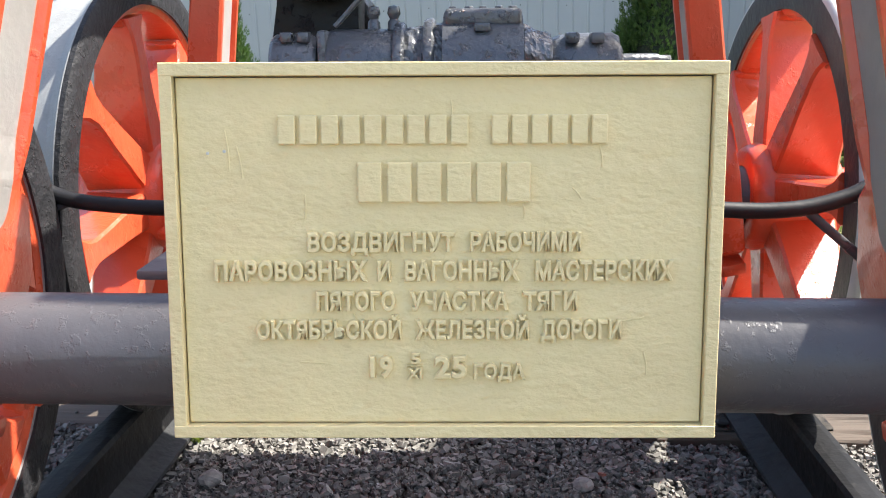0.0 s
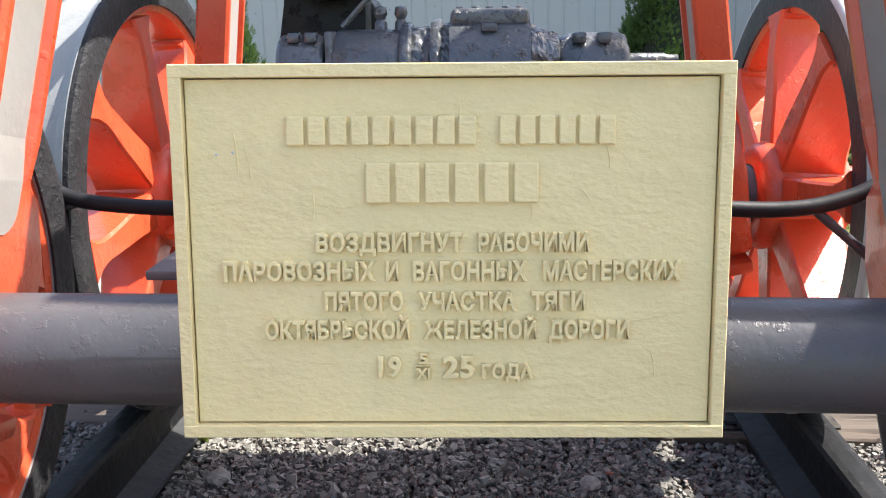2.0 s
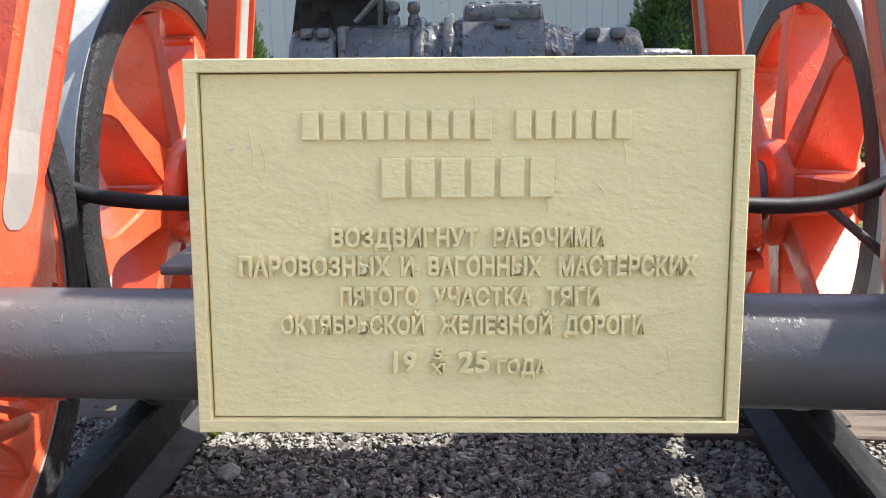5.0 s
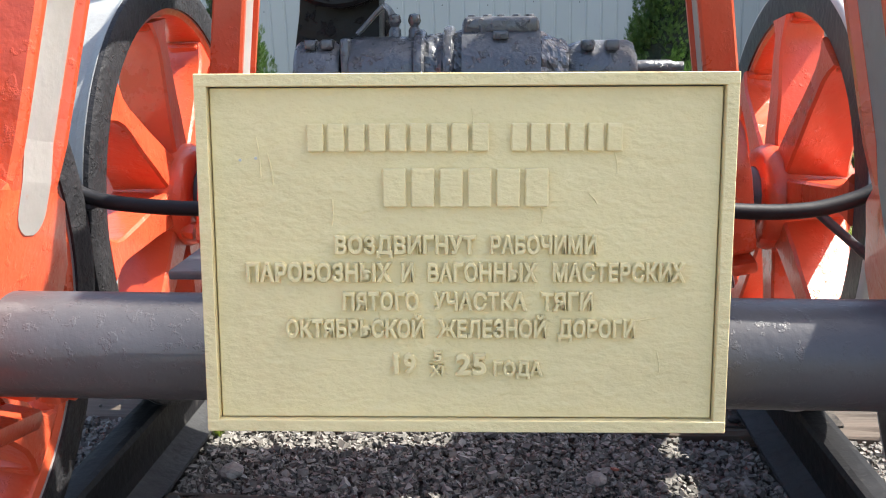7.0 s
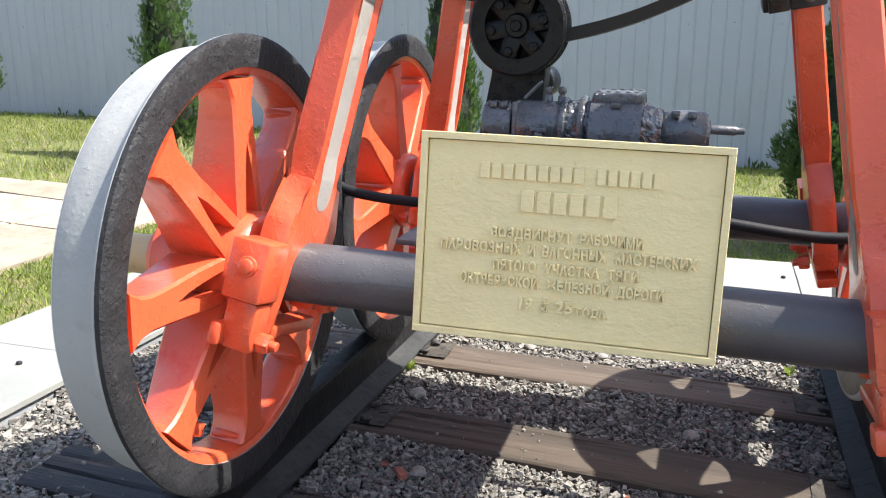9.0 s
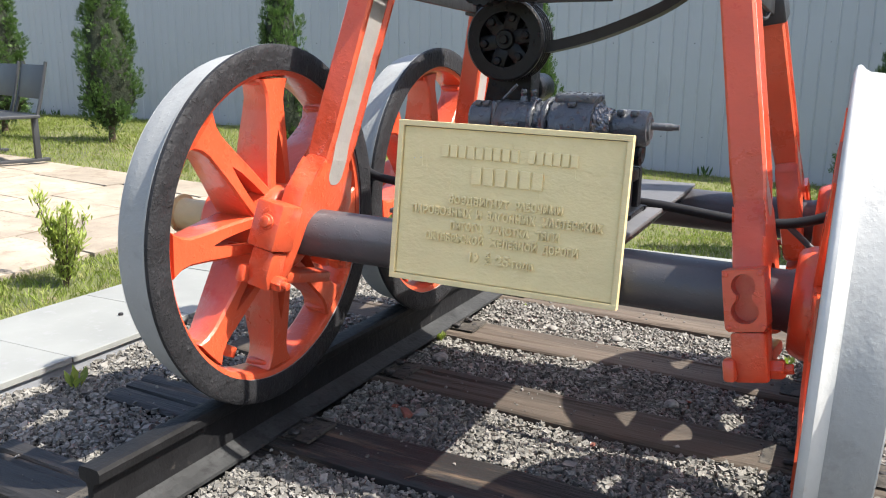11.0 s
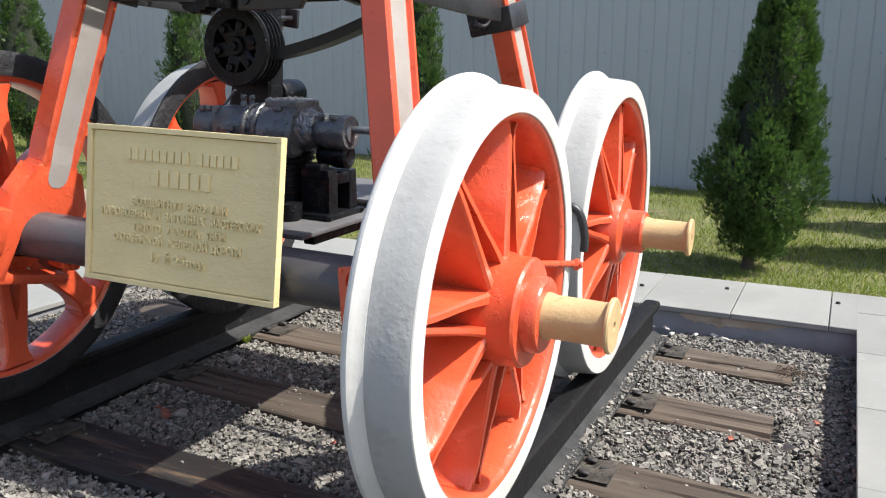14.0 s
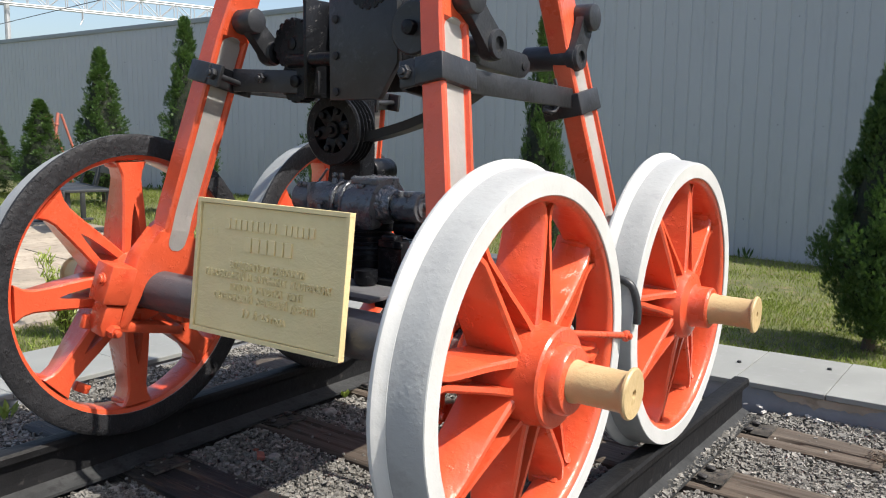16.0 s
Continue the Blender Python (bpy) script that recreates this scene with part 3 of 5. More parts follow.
for y, ph_l, ph_r in ((0.0, 0, 36), (BASE, 8, 35)):
    ws = thing("wheelset", LEAN @ Matrix.Translation((0, y, 0)), "orange-red spoked railway wheels with pale tyres on a dark grey axle", "wheelset", "wheelsets of the monument")
    part("axle", lathe([(0, -0.70), (AXLE_R + 0.004, -0.70), (AXLE_R + 0.004, -0.68), (AXLE_R, -0.67), (AXLE_R, 0.67), (AXLE_R + 0.004, 0.68), (AXLE_R + 0.004, 0.70), (0, 0.70)], 56, False), AXLEGREY, ws, "dark grey painted axle")
    wheel(ws, 1, radians(ph_r), y > 0)
    wheel(ws, -1, radians(ph_l), y > 0)


# ---- the four leaning connecting rods ----
def arc(cy, cz, r, a0, a1, n):
    return [(cy + r * math.cos(radians(a0 + (a1 - a0) * i / n)), cz + r * math.sin(radians(a0 + (a1 - a0) * i / n))) for i in range(n + 1)]


ROD_TOP = 1.22


def rod_axis(sx, front):
    """The middle of a rod's jaw on the axle, and its place at the height of the clamps."""
    dx, dy, hx, hy = {(-1, True): (0.009, 0.010, -0.470, 0.088), (1, True): (-0.006, 0.010, 0.521, 0.068), (-1, False): (0.016, 0.0, -0.502, 0.947), (1, False): (0.003, -0.002, 0.506, 0.871)}[sx, front]
    return LEAN @ Vector((sx * 0.618, 0 if front else BASE, 0)) + Vector((dx, dy, 0)), Vector((hx, hy, 1.33))


def connecting_rod(m, label, hole):
    """Along z from the axle's middle; the jaw faces -y, the flutes face both x ways."""
    rod = thing("connecting_rod", m, label, "connecting rod", "four rods of the monument")
    # jaw round the axle
    jaw = [(-0.066, 0.215), (-0.068, 0.20), (-0.085, 0.165), (-0.118, 0.14), (-0.132, 0.11), (-0.135, 0.0), (-0.135, -0.125), (-0.122, -0.14), (-0.094, -0.14), (-0.081, -0.02)]
    jaw += arc(0, 0.006, 0.079, 180, 0, 14)
    jaw += [(0.081, -0.02), (0.092, -0.10), (0.118, -0.10), (0.132, -0.085), (0.134, 0.10), (0.112, 0.15), (0.075, 0.185), (0.066, 0.215)]
    part("jaw", slab(jaw, -0.034, 0.034, 0.012), RED, rod)
    # neck and fluted shank
    secs = ((0.195, 0.0336, 0.063, 0.0), (0.215, 0.0345, 0.062, 0.001), (0.27, 0.0382, 0.064, 0.011), (0.87, 0.0352, 0.067, 0.011), (0.88, 0.0352, 0.067, 0.0), (ROD_TOP - 0.14, 0.039, 0.058, 0.0), (ROD_TOP - 0.06, 0.044, 0.068, 0.0), (ROD_TOP + 0.05, 0.044, 0.068, 0.0))
    bm = bmesh.new()
    rings = []
    for z, hx, hy, g in secs:
        c = 0.006
        lip = hy - 0.016
        ring = [(-hx + c, -hy), (hx - c, -hy), (hx, -hy + c), (hx, -lip), (hx - g, -lip + 0.004), (hx - g, lip - 0.004), (hx, lip), (hx, hy - c), (hx - c, hy), (-hx + c, hy), (-hx, hy - c), (-hx, lip), (-hx + g, lip - 0.004), (-hx + g, -lip + 0.004), (-hx, -lip), (-hx, -hy + c)]
        rings.append([bm.verts.new((x, y, z)) for x, y in ring])
    for p, q in zip(rings, rings[1:]):
        for i in range(16):
            bm.faces.new((p[i], p[(i + 1) % 16], q[(i + 1) % 16], q[i]))
    bm.faces.new(rings[0][::-1])
    bm.faces.new(rings[-1])
    part("shank", bm, RED, rod)
    for s in (-1, 1):
        lo, hi, w0, w1 = (0.118 if s < 0 else 0.175) if hole else 0.144, 0.885, 0.0350, 0.0395
        zs = (0.216, 0.24, 0.27, 0.5, 0.75, 0.835)
        out = arc(0, lo + w0, w0, 180, 360, 10) + [(w0 - (w0 - w1) * z, z) for z in zs] + arc(0, hi - w1, w1, 0, 180, 10) + [(-w0 + (w0 - w1) * z, z) for z in reversed(zs)]
        fl = bmesh.new()
        half = [(p[0], p[1]) for p in out if p[0] > 1e-6]
        rows_ = [[fl.verts.new((dx, sy * y, z)) for dx in (0.0,) for sy in (-1, 1)] for y, z in half]
        for p, q in zip(rows_, rows_[1:]):
            fl.faces.new((p[0], p[1], q[1], q[0]))
        bmesh.ops.solidify(fl, geom=fl.faces[:], thickness=0.002)
        for v in fl.verts:
            zz = v.co.z
            if zz < 0.215:
                base = 0.0352
            elif zz < 0.27:
                base = 0.0352 - 0.0055 * (zz - 0.215) / 0.055
            else:
                base = 0.0297 - 0.0035 * (zz - 0.27) / 0.60 + (0.010 if zz > 0.875 else 0.0)
            v.co.x = s * (base + v.co.x)
        part("stripe", fl, STRIPE, rod, "off-white painted flute with ragged edges", False)
    # head block in front
    y0, y1, z0, z1 = -0.222, -0.128, -0.055, 0.072
    if hole:
        ring = arc(0, 0.040, 0.024, -52, 232, 16) + arc(0, -0.012, 0.027, 128, 412, 16)
        bm = bmesh.new()
        n = len(ring)
        outer = []
        for (a, b) in ring:
            d = Vector((a, b - 0.012))
            k = min(0.041 / abs(d.x) if abs(d.x) > 1e-6 else 9, 0.0635 / abs(d.y) if abs(d.y) > 1e-6 else 9)
            outer.append((d.x * k, d.y * k + 0.009))
        f_in = [bm.verts.new((a, y0, b)) for a, b in ring]
        f_out = [bm.verts.new((a, y0, b)) for a, b in outer]
        d_in = [bm.verts.new((a * 0.92, y0 + 0.038, 0.012 + (b - 0.012) * 0.95)) for a, b in ring]
        b_out = [bm.verts.new((a, y1, b)) for a, b in outer]
        for i in range(n):
            j = (i + 1) % n
            bm.faces.new((f_out[i], f_out[j], f_in[j], f_in[i]))
            bm.faces.new((f_in[i], f_in[j], d_in[j], d_in[i]))
            bm.faces.new((f_out[j], f_out[i], b_out[i], b_out[j]))
        bm.faces.new(d_in)
        bm.faces.new(b_out[::-1])
        part("head_block", bm, RED, rod, "block with a double round pocket", False)
        for a, b in ((-0.034, 0.064), (0.034, 0.064), (-0.034, -0.046), (0.034, -0.046)):
            part("stud", rod_x(0.006, -0.004, 0.004, 0.002, 8, Matrix.Translation((a, y0, b)) @ TO_Y), RED, rod)
    else:
        part("head_block", box(-0.043, 0.043, y0, y1, z0, z1, 0.006), RED, rod)
        b = rod_x(0.0215, 0, 0.008, 0.003, 24, Matrix.Translation((0.004, y0 + 0.002, 0.018)) @ Matrix.Rotation(radians(-90), 4, "Z"))
        merge(b, rod_x(0.016, 0, 0.017, 0.004, 20, Matrix.Translation((0.004, y0 + 0.002, 0.018)) @ Matrix.Rotation(radians(-90), 4, "Z")))
        part("bolt", b, RED, rod)
    # keep bar under the axle and its nuts
    part("keep", slab([(-0.20, -0.060), (-0.135, -0.060), (-0.132, -0.125), (-0.150, -0.165), (-0.185, -0.165), (-0.205, -0.130)], -0.036, 0.036, 0.008), RED, rod)
    part("lower_strap", box(-0.030, 0.030, -0.15, 0.135, -0.150, -0.118, 0.008), RED, rod)
    part("lug", box(-0.052, -0.026, -0.222, -0.165, -0.160, -0.112, 0.008), RED, rod)
    part("nut", nut(0.022, 0.030, Matrix.Translation((0.034, -0.160, -0.140))), RED, rod)
    part("nut", nut(0.022, 0.030, Matrix.Translation((0.044, 0.095, -0.075))), RED, rod)
    # boss at the top
    part("boss", rod_x(0.052, -0.050, 0.050, 0.006, 32, Matrix.Translation((0, 0, ROD_TOP + 0.02))), RED, rod, "round end boss")
    return rod


for sx, front in ((-1, True), (1, True), (-1, False), (1, False)):
    low, high = rod_axis(sx, front)
    d = (high - low).normalized()
    fwd = Vector((0, 1, 0)) if front else Vector((0, -1, 0))
    xa = fwd.cross(d).normalized()
    ya = d.cross(xa)
    m = Matrix.Identity(4)
    for i in range(3):
        m[i][0], m[i][1], m[i][2], m[i][3] = xa[i], ya[i], d[i], low[i]
    connecting_rod(m, "leaning orange-red connecting rod with off-white flutes, clasping the axle", sx > 0)

# ---- plaque ----
PLQ = pose(0.0432, -0.1443, 0.8372) @ Matrix.Rotation(radians(2.69), 4, "Z") @ Matrix.Rotation(radians(1.51), 4, "Y") @ Matrix.Rotation(radians(-6.25), 4, "X")
plaque = thing("plaque", PLQ @ Matrix.Diagonal((0.974, 0.977, 0.982, 1)), "khaki painted metal plaque with raised lettering and border", "plaque")
PW, PH = 0.605, 0.410
BW = 0.0140
GAP = 0.0014                                          # the dark joint round the panel
IX, IZ = PW / 2 - BW - GAP, PH / 2 - BW - GAP
part("panel", box(-IX, IX, 0.002, 0.012, -IZ, IZ, 0.0012, 2), KHAKI, plaque, "", False)
part("back_plate", box(-PW / 2 + 0.002, PW / 2 - 0.002, 0.011, 0.0165, -PH / 2 + 0.002, PH / 2 - 0.002, 0.001, 1), AXLEGREY, plaque, "dark steel plate behind the panel", False)


part("border", box(-PW / 2, PW / 2, -0.007, 0.0175, PH / 2 - BW, PH / 2, 0.0008, 1), KHAKI, plaque, "", False)
part("border", box(-PW / 2, PW / 2, -0.007, 0.0175, -PH / 2, -PH / 2 + BW, 0.0008, 1), KHAKI, plaque, "", False)
part("border", box(-PW / 2, -PW / 2 + BW, -0.0065, 0.017, -PH / 2 + 0.01, PH / 2 - 0.01, 0.0008, 1), KHAKI, plaque, "", False)
part("border", box(PW / 2 - BW, PW / 2, -0.0065, 0.017, -PH / 2 + 0.01, PH / 2 - 0.01, 0.0008, 1), KHAKI, plaque, "", False)
for z in (0.08, -0.09):
    part("bracket", box(-0.12, 0.12, 0.015, 0.16 if z > 0 else 0.09, z - 0.006, z + 0.006, 0.002, 1), AXLEGREY, plaque, "flat steel bracket behind the plaque")

# the names as plain raised bars, one for each letter
for x0, x1, z0, z1, count in ((-0.180, 0.029, 0.119, 0.150, 9), (0.050, 0.178, 0.119, 0.150, 6), (-0.096, 0.097, 0.057, 0.100, 6)):
    step = (x1 - x0) / count
    for k in range(count):
        part("bar", box(x0 + k * step + step * 0.10, x0 + (k + 1) * step - step * 0.08, -0.0040, 0.004, z0, z1, 0.0016, 2), KHAKI, plaque, "", False)

WORDS = (
    ("ВОЗДВИГНУТ", -0.149, 0.013, 0.003, 0.024), ("РАБОЧИМИ", 0.029, 0.150, 0.003, 0.024),
    ("ПАРОВОЗНЫХ", -0.252, -0.083, -0.029, -0.007), ("И", -0.073, -0.058, -0.029, -0.007),
    ("ВАГОННЫХ", -0.043, 0.084, -0.029, -0.007), ("МАСТЕРСКИХ", 0.100, 0.252, -0.029, -0.007),
    ("ПЯТОГО", -0.141, -0.053, -0.062, -0.041), ("УЧАСТКА", -0.038, 0.072, -0.062, -0.041), ("ТЯГИ", 0.087, 0.147, -0.062, -0.041),
    ("ОКТЯБРЬСКОЙ", -0.208, -0.047, -0.094, -0.073), ("ЖЕЛЕЗНОЙ", -0.032, 0.094, -0.094, -0.073), ("ДОРОГИ", 0.107, 0.196, -0.094, -0.073),
    ("19", -0.083, -0.056, -0.139, -0.112), ("5", -0.037, -0.026, -0.122, -0.109), ("XI", -0.041, -0.024, -0.139, -0.126),
    ("25", -0.011, 0.026, -0.139, -0.112), ("ГОДА", 0.033, 0.091, -0.139, -0.122),
)


def lettering(text, x0, x1, z0, z1, mat, parent, depth):
    cu = bpy.data.curves.new("lettering", "FONT")
    cu.body = text
    cu.extrude = 0.03
    cu.offset = 0.013
    cu.bevel_depth = 0.050
    cu.bevel_resolution = 1
    cu.resolution_u = 3
    cu.space_character = 1.06
    tmp = bpy.data.objects.new("lettering", cu)
    scene.collection.objects.link(tmp)
    me = bpy.data.meshes.new_from_object(tmp.evaluated_get(bpy.context.evaluated_depsgraph_get()))
    bpy.data.objects.remove(tmp)
    pts = [v.co for v in me.vertices]
    ax, bx = min(p.x for p in pts), max(p.x for p in pts)
    ay, by = -0.05, 0.75
    if text in ("19", "25", "5"):
        ay, by = min(p.y for p in pts), max(p.y for p in pts)
    for v in me.vertices:
        v.co = Vector((x0 + (v.co.x - ax) / (bx - ax) * (x1 - x0), -depth * v.co.z / 0.07 + 0.002 - depth * 0.2, z0 + (v.co.y - ay) / (by - ay) * (z1 - z0)))
    me.shade_flat()
    me.materials.append(mat)
    ob = new("lettering", me)
    ob.parent = parent
    return ob


for w in WORDS:
    lettering(*w, KHAKI, plaque, 0.0050)
part("fraction_line", box(-0.042, -0.023, -0.0012, 0.003, -0.1246, -0.1232, 0.0004, 1), KHAKI, plaque, "", False)
for x0, z0, x1, z1 in ((-0.236, 0.135, -0.232, 0.09), (0.20, -0.074, 0.222, -0.070), (0.222, -0.11, 0.226, -0.135), (0.14, 0.072, 0.15, 0.060), (-0.16, -0.12, -0.13, -0.122), (-0.1, -0.065, -0.098, -0.08), (-0.224, 0.118, -0.218, 0.082), (-0.151, 0.066, -0.152, 0.036), (0.128, -0.080, 0.20, -0.074), (0.168, 0.118, 0.172, 0.094), (0.008, 0.166, 0.009, 0.146), (0.086, 0.056, 0.088, 0.040)):
    part("paint_run", tube(smooth_path([(x0, 0.0018, z0), ((x0 + x1) / 2 + 0.0012, 0.0016, (z0 + z1) / 2), (x1, 0.0018, z1)], 4), 0.0009, 6), KHAKI, plaque, "hardened run of paint")
for x, z in ((-0.293, 0.148), (-0.255, 0.11), (-0.237, 0.112)):
    part("paint_chip", rod_x(0.0018, 0, 0.0009, 0.0003, 8, Matrix.Translation((x, -0.0056 if x < -0.285 else 0.0013, z)) @ TO_Y), WHITE, plaque, "white paint fleck")

# ---- platform and the pump unit on it ----
PLAT = 0.7795
platform = thing("platform", DECK, "grey painted steel plate laid across the two axles", "platform")
part("plate", box(-0.36, 0.305, 0.0, 0.985, PLAT - 0.013, PLAT, 0.003), SLATE, platform)
part("stiffener", box(0.25, 0.285, 0.085, 0.95, PLAT - 0.043, PLAT - 0.0132, 0.004), BLACK, platform, "black angle under the edge")
part("stiffener", box(-0.345, -0.31, 0.085, 0.95, PLAT - 0.043, PLAT - 0.0132, 0.004), BLACK, platform, "black angle under the edge")
part("bolt", nut(0.014, 0.010, Matrix.Translation((0.20, 0.86, PLAT)) @ TO_Z.inverted()), BLACK, platform)
PT = DECK

pump = thing("pump_unit", PT @ Matrix.Translation((0.015, -0.04, 0)), "slate and black painted compressor with ribbed covers, standing on the plate", "pump")
AX = lambda m: Matrix.Translation((0, 0.315, 1.018)) @ m
I4 = Matrix.Identity(4)
part("motor", lathe([(0, -0.245), (0.048, -0.245), (0.052, -0.24), (0.052, -0.185), (0.046, -0.176), (0, -0.176)], 28, False, AX(I4)), PUMPGREY, pump, "dark slate end motor")
for x in (-0.228, -0.203):
    part("terminal", box(x, x + 0.018, 0.275, 0.30, 1.058, 1.073, 0.003), PUMPGREY, pump)
part("flange_plate", box(-0.172, -0.158, 0.262, 0.368, 0.955, 1.075, 0.006), PUMPGREY, pump)
part("cylinder", lathe([(0, -0.16), (0.056, -0.16), (0.058, -0.155), (0.058, -0.062), (0.054, -0.056), (0, -0.056)], 32, False, AX(I4)), PUMPGREY, pump, "smooth slate cylinder")
RNG = random.Random(21)


def crumpled(x0, x1, r0, r1, seed):
    n = 12
    bm = lathe([(r0 * 0.4, x0)] + [(r0 + (r1 - r0) * i / n, x0 + (x1 - x0) * i / n) for i in range(n + 1)] + [(r1 * 0.4, x1)], 64, False)
    for v in bm.verts:
        k = 1 + 0.09 * noise.noise((v.co.x * 70 + seed, v.co.y * 45, v.co.z * 45)) + 0.06 * noise.noise((v.co.x * 160, v.co.y * 120, v.co.z * 120 + seed))
        v.co = Vector((v.co.x, v.co.y * k, v.co.z * k))
    bm.transform(AX(I4))
    return bm


part("collar", lathe([(0.04, -0.062), (0.066, -0.062), (0.068, -0.058), (0.068, -0.050), (0.064, -0.046), (0.04, -0.046)], 40, True, AX(I4)), PUMPGREY, pump)
part("collar", lathe([(0.04, -0.018), (0.070, -0.018), (0.073, -0.013), (0.073, -0.006), (0.069, -0.002), (0.04, -0.002)], 40, True, AX(I4)), PUMPGREY, pump)
part("packing", crumpled(-0.058, 0.016, 0.056, 0.066, 3), PUMPGREY, pump, "crumpled sealed joint", False)
part("gear_case", slab(arc(0.325, 1.003, 0.096, 220, -40, 30), 0.010, 0.125, 0.018), PUMPGREY, pump, "slate gear case with a domed top and a bolted lid")
part("lid", box(0.012, 0.123, 0.268, 0.384, 1.076, 1.103, 0.007, 3), PUMPGREY, pump)
for k in range(5):
    for yy in (0.280, 0.372):
        part("lid_bolt", box(-0.0052, 0.0052, -0.0052, 0.0052, 0.0, 0.0045, 0.002, 2, Matrix.Translation((0.024 + k * 0.0215 + 0.002 * (k % 2), yy, 1.1015)) @ Matrix.Rotation(0.9 * k, 4, "Z")), PUMPGREY, pump)
part("handle", box(0.055, 0.078, 0.250, 0.268, 1.070, 1.082, 0.003), PUMPGREY, pump)
part("packing", crumpled(0.119, 0.168, 0.066, 0.046, 9), FOIL, pump, "crumpled silver-black sealed joint", False)
part("motor", lathe([(0, 0.162), (0.038, 0.162), (0.044, 0.172), (0.049, 0.19), (0.049, 0.258), (0.045, 0.266), (0.032, 0.266), (0.030, 0.272), (0.014, 0.272), (0, 0.272)], 32, False, Matrix.Translation((0, 0.318, 1.018))), PUMPGREY, pump, "dark slate end motor")
for x in (0.186, 0.222):
    part("strap", box(x, x + 0.020, 0.272, 0.300, 1.052, 1.068, 0.004), PUMPGREY, pump)
part("shaft", lathe([(0, 0.262), (0.0105, 0.262), (0.0105, 0.325), (0.008, 0.330), (0.008, 0.345), (0, 0.346)], 16, False, Matrix.Translation((0, 0.318, 1.026))), PUMPGREY, pump, "short steel drive shaft")
for x, z in ((-0.094, 1.072), (-0.064, 1.072)):
    v = lathe([(0, 0), (0.010, 0), (0.009, 0.014), (0.006, 0.018), (0.010, 0.026), (0.008, 0.036), (0, 0.038)], 12, False, TO_Z.inverted())
    for q in v.verts:
        q.co = Vector((q.co.x + x, q.co.y + 0.315, abs(q.co.z) + z))
    part("valve", v, PUMPGREY, pump)
part("lever", tube([(-0.150, 0.30, 1.080), (-0.135, 0.30, 1.095), (-0.115, 0.296, 1.115), (-0.108, 0.295, 1.120)], 0.004, 8), PUMPGREY, pump)
part("bracket", box(-0.115, -0.095, 0.248, 0.262, 0.965, 1.010, 0.003), PUMPGREY, pump)
part("bracket", box(-0.125, -0.085, 0.244, 0.262, 1.008, 1.020, 0.003), PUMPGREY, pump)
part("body", lathe([(0, 0.0), (0.085, 0.0), (0.085, 0.03), (0.074, 0.045), (0.074, 0.09), (0.080, 0.10), (0.080, 0.16), (0.072, 0.17), (0.072, 0.20), (0, 0.20)], 36, False, Matrix.Translation((0.045, 0.325, PLAT + 0.2)) @ TO_Z.inverted() @ Matrix.Diagonal((1, 1, 1, 1))), BLACK, pump, "black ribbed vertical body")
for k in range(6):
    part("rib", lathe([(0.073, 0), (0.084, 0.002), (0.084, 0.007), (0.073, 0.009)], 36, True, Matrix.Translation((0.045, 0.325, PLAT + 0.055 + k * 0.019)) @ TO_Z), BLACK, pump)
P = PLAT
part("pedestal", slab([(0.232, P), (0.250, P + 0.020), (0.250, P + 0.112), (0.242, P + 0.118), (0.242, P + 0.138), (0.288, P + 0.138), (0.288, P + 0.112), (0.284, P + 0.020), (0.288, P)], 0.150, 0.240, 0.005), BLACK, pump, "black cast pedestal")
part("pedestal", slab([(0.348, P), (0.351, P + 0.020), (0.351, P + 0.13), (0.388, P + 0.13), (0.388, P + 0.020), (0.405, P)], 0.150, 0.242, 0.005), BLACK, pump, "black cast pedestal")
part("pedestal_web", box(0.154, 0.195, 0.276, 0.362, P + 0.010, P + 0.120, 0.004), BLACK, pump)
part("foot", box(0.138, 0.252, 0.226, 0.412, P + 0.0005, P + 0.018, 0.007), BLACK, pump)
part("yoke", box(0.153, 0.241, 0.282, 0.358, P + 0.094, P + 0.128, 0.006), BLACK, pump)
part("cap_block", box(0.166, 0.218, 0.238, 0.284, P + 0.136, P + 0.154, 0.004), BLACK, pump)
for yy in (0.234, 0.404):
    part("foot_bolt", nut(0.012, 0.012, Matrix.Translation((0.246, yy, P + 0.016)) @ TO_Z.inverted()), BLACK, pump)
part("yoke_cap", lathe([(0, 0.20), (0.034, 0.20), (0.036, 0.206), (0.036, 0.245), (0.026, 0.251), (0.015, 0.245), (0, 0.245)], 24, False, Matrix.Translation((0, 0.34, PLAT + 0.17))), BLACK, pump)
part("stub", lathe([(0, 0.15), (0.02, 0.15), (0.03, 0.155), (0.03, 0.24), (0, 0.24)], 20, False, Matrix.Translation((0, 0.34, PLAT + 0.17))), BLACK, pump)
part("bolt_head", nut(0.016, 0.012, Matrix.Translation((0.192, 0.261, PLAT + 0.154)) @ TO_Z.inverted()), BLACK, pump)
part("pot", lathe([(0, 0), (0.036, 0), (0.036, 0.036), (0.031, 0.045), (0, 0.047)], 28, False, Matrix.Translation((0.140, 0.200, PLAT + 0.0475)) @ TO_Z.inverted() @ Matrix.Diagonal((1, 1, 1, 1))), BLACK, pump, "small black round pot")
part("base_block", box(-0.26, 0.02, 0.26, 0.40, PLAT + 0.0005, PLAT + 0.06, 0.008), BLACK, pump)
part("support", box(-0.235, -0.185, 0.285, 0.345, PLAT + 0.05, 0.98, 0.006), BLACK, pump)

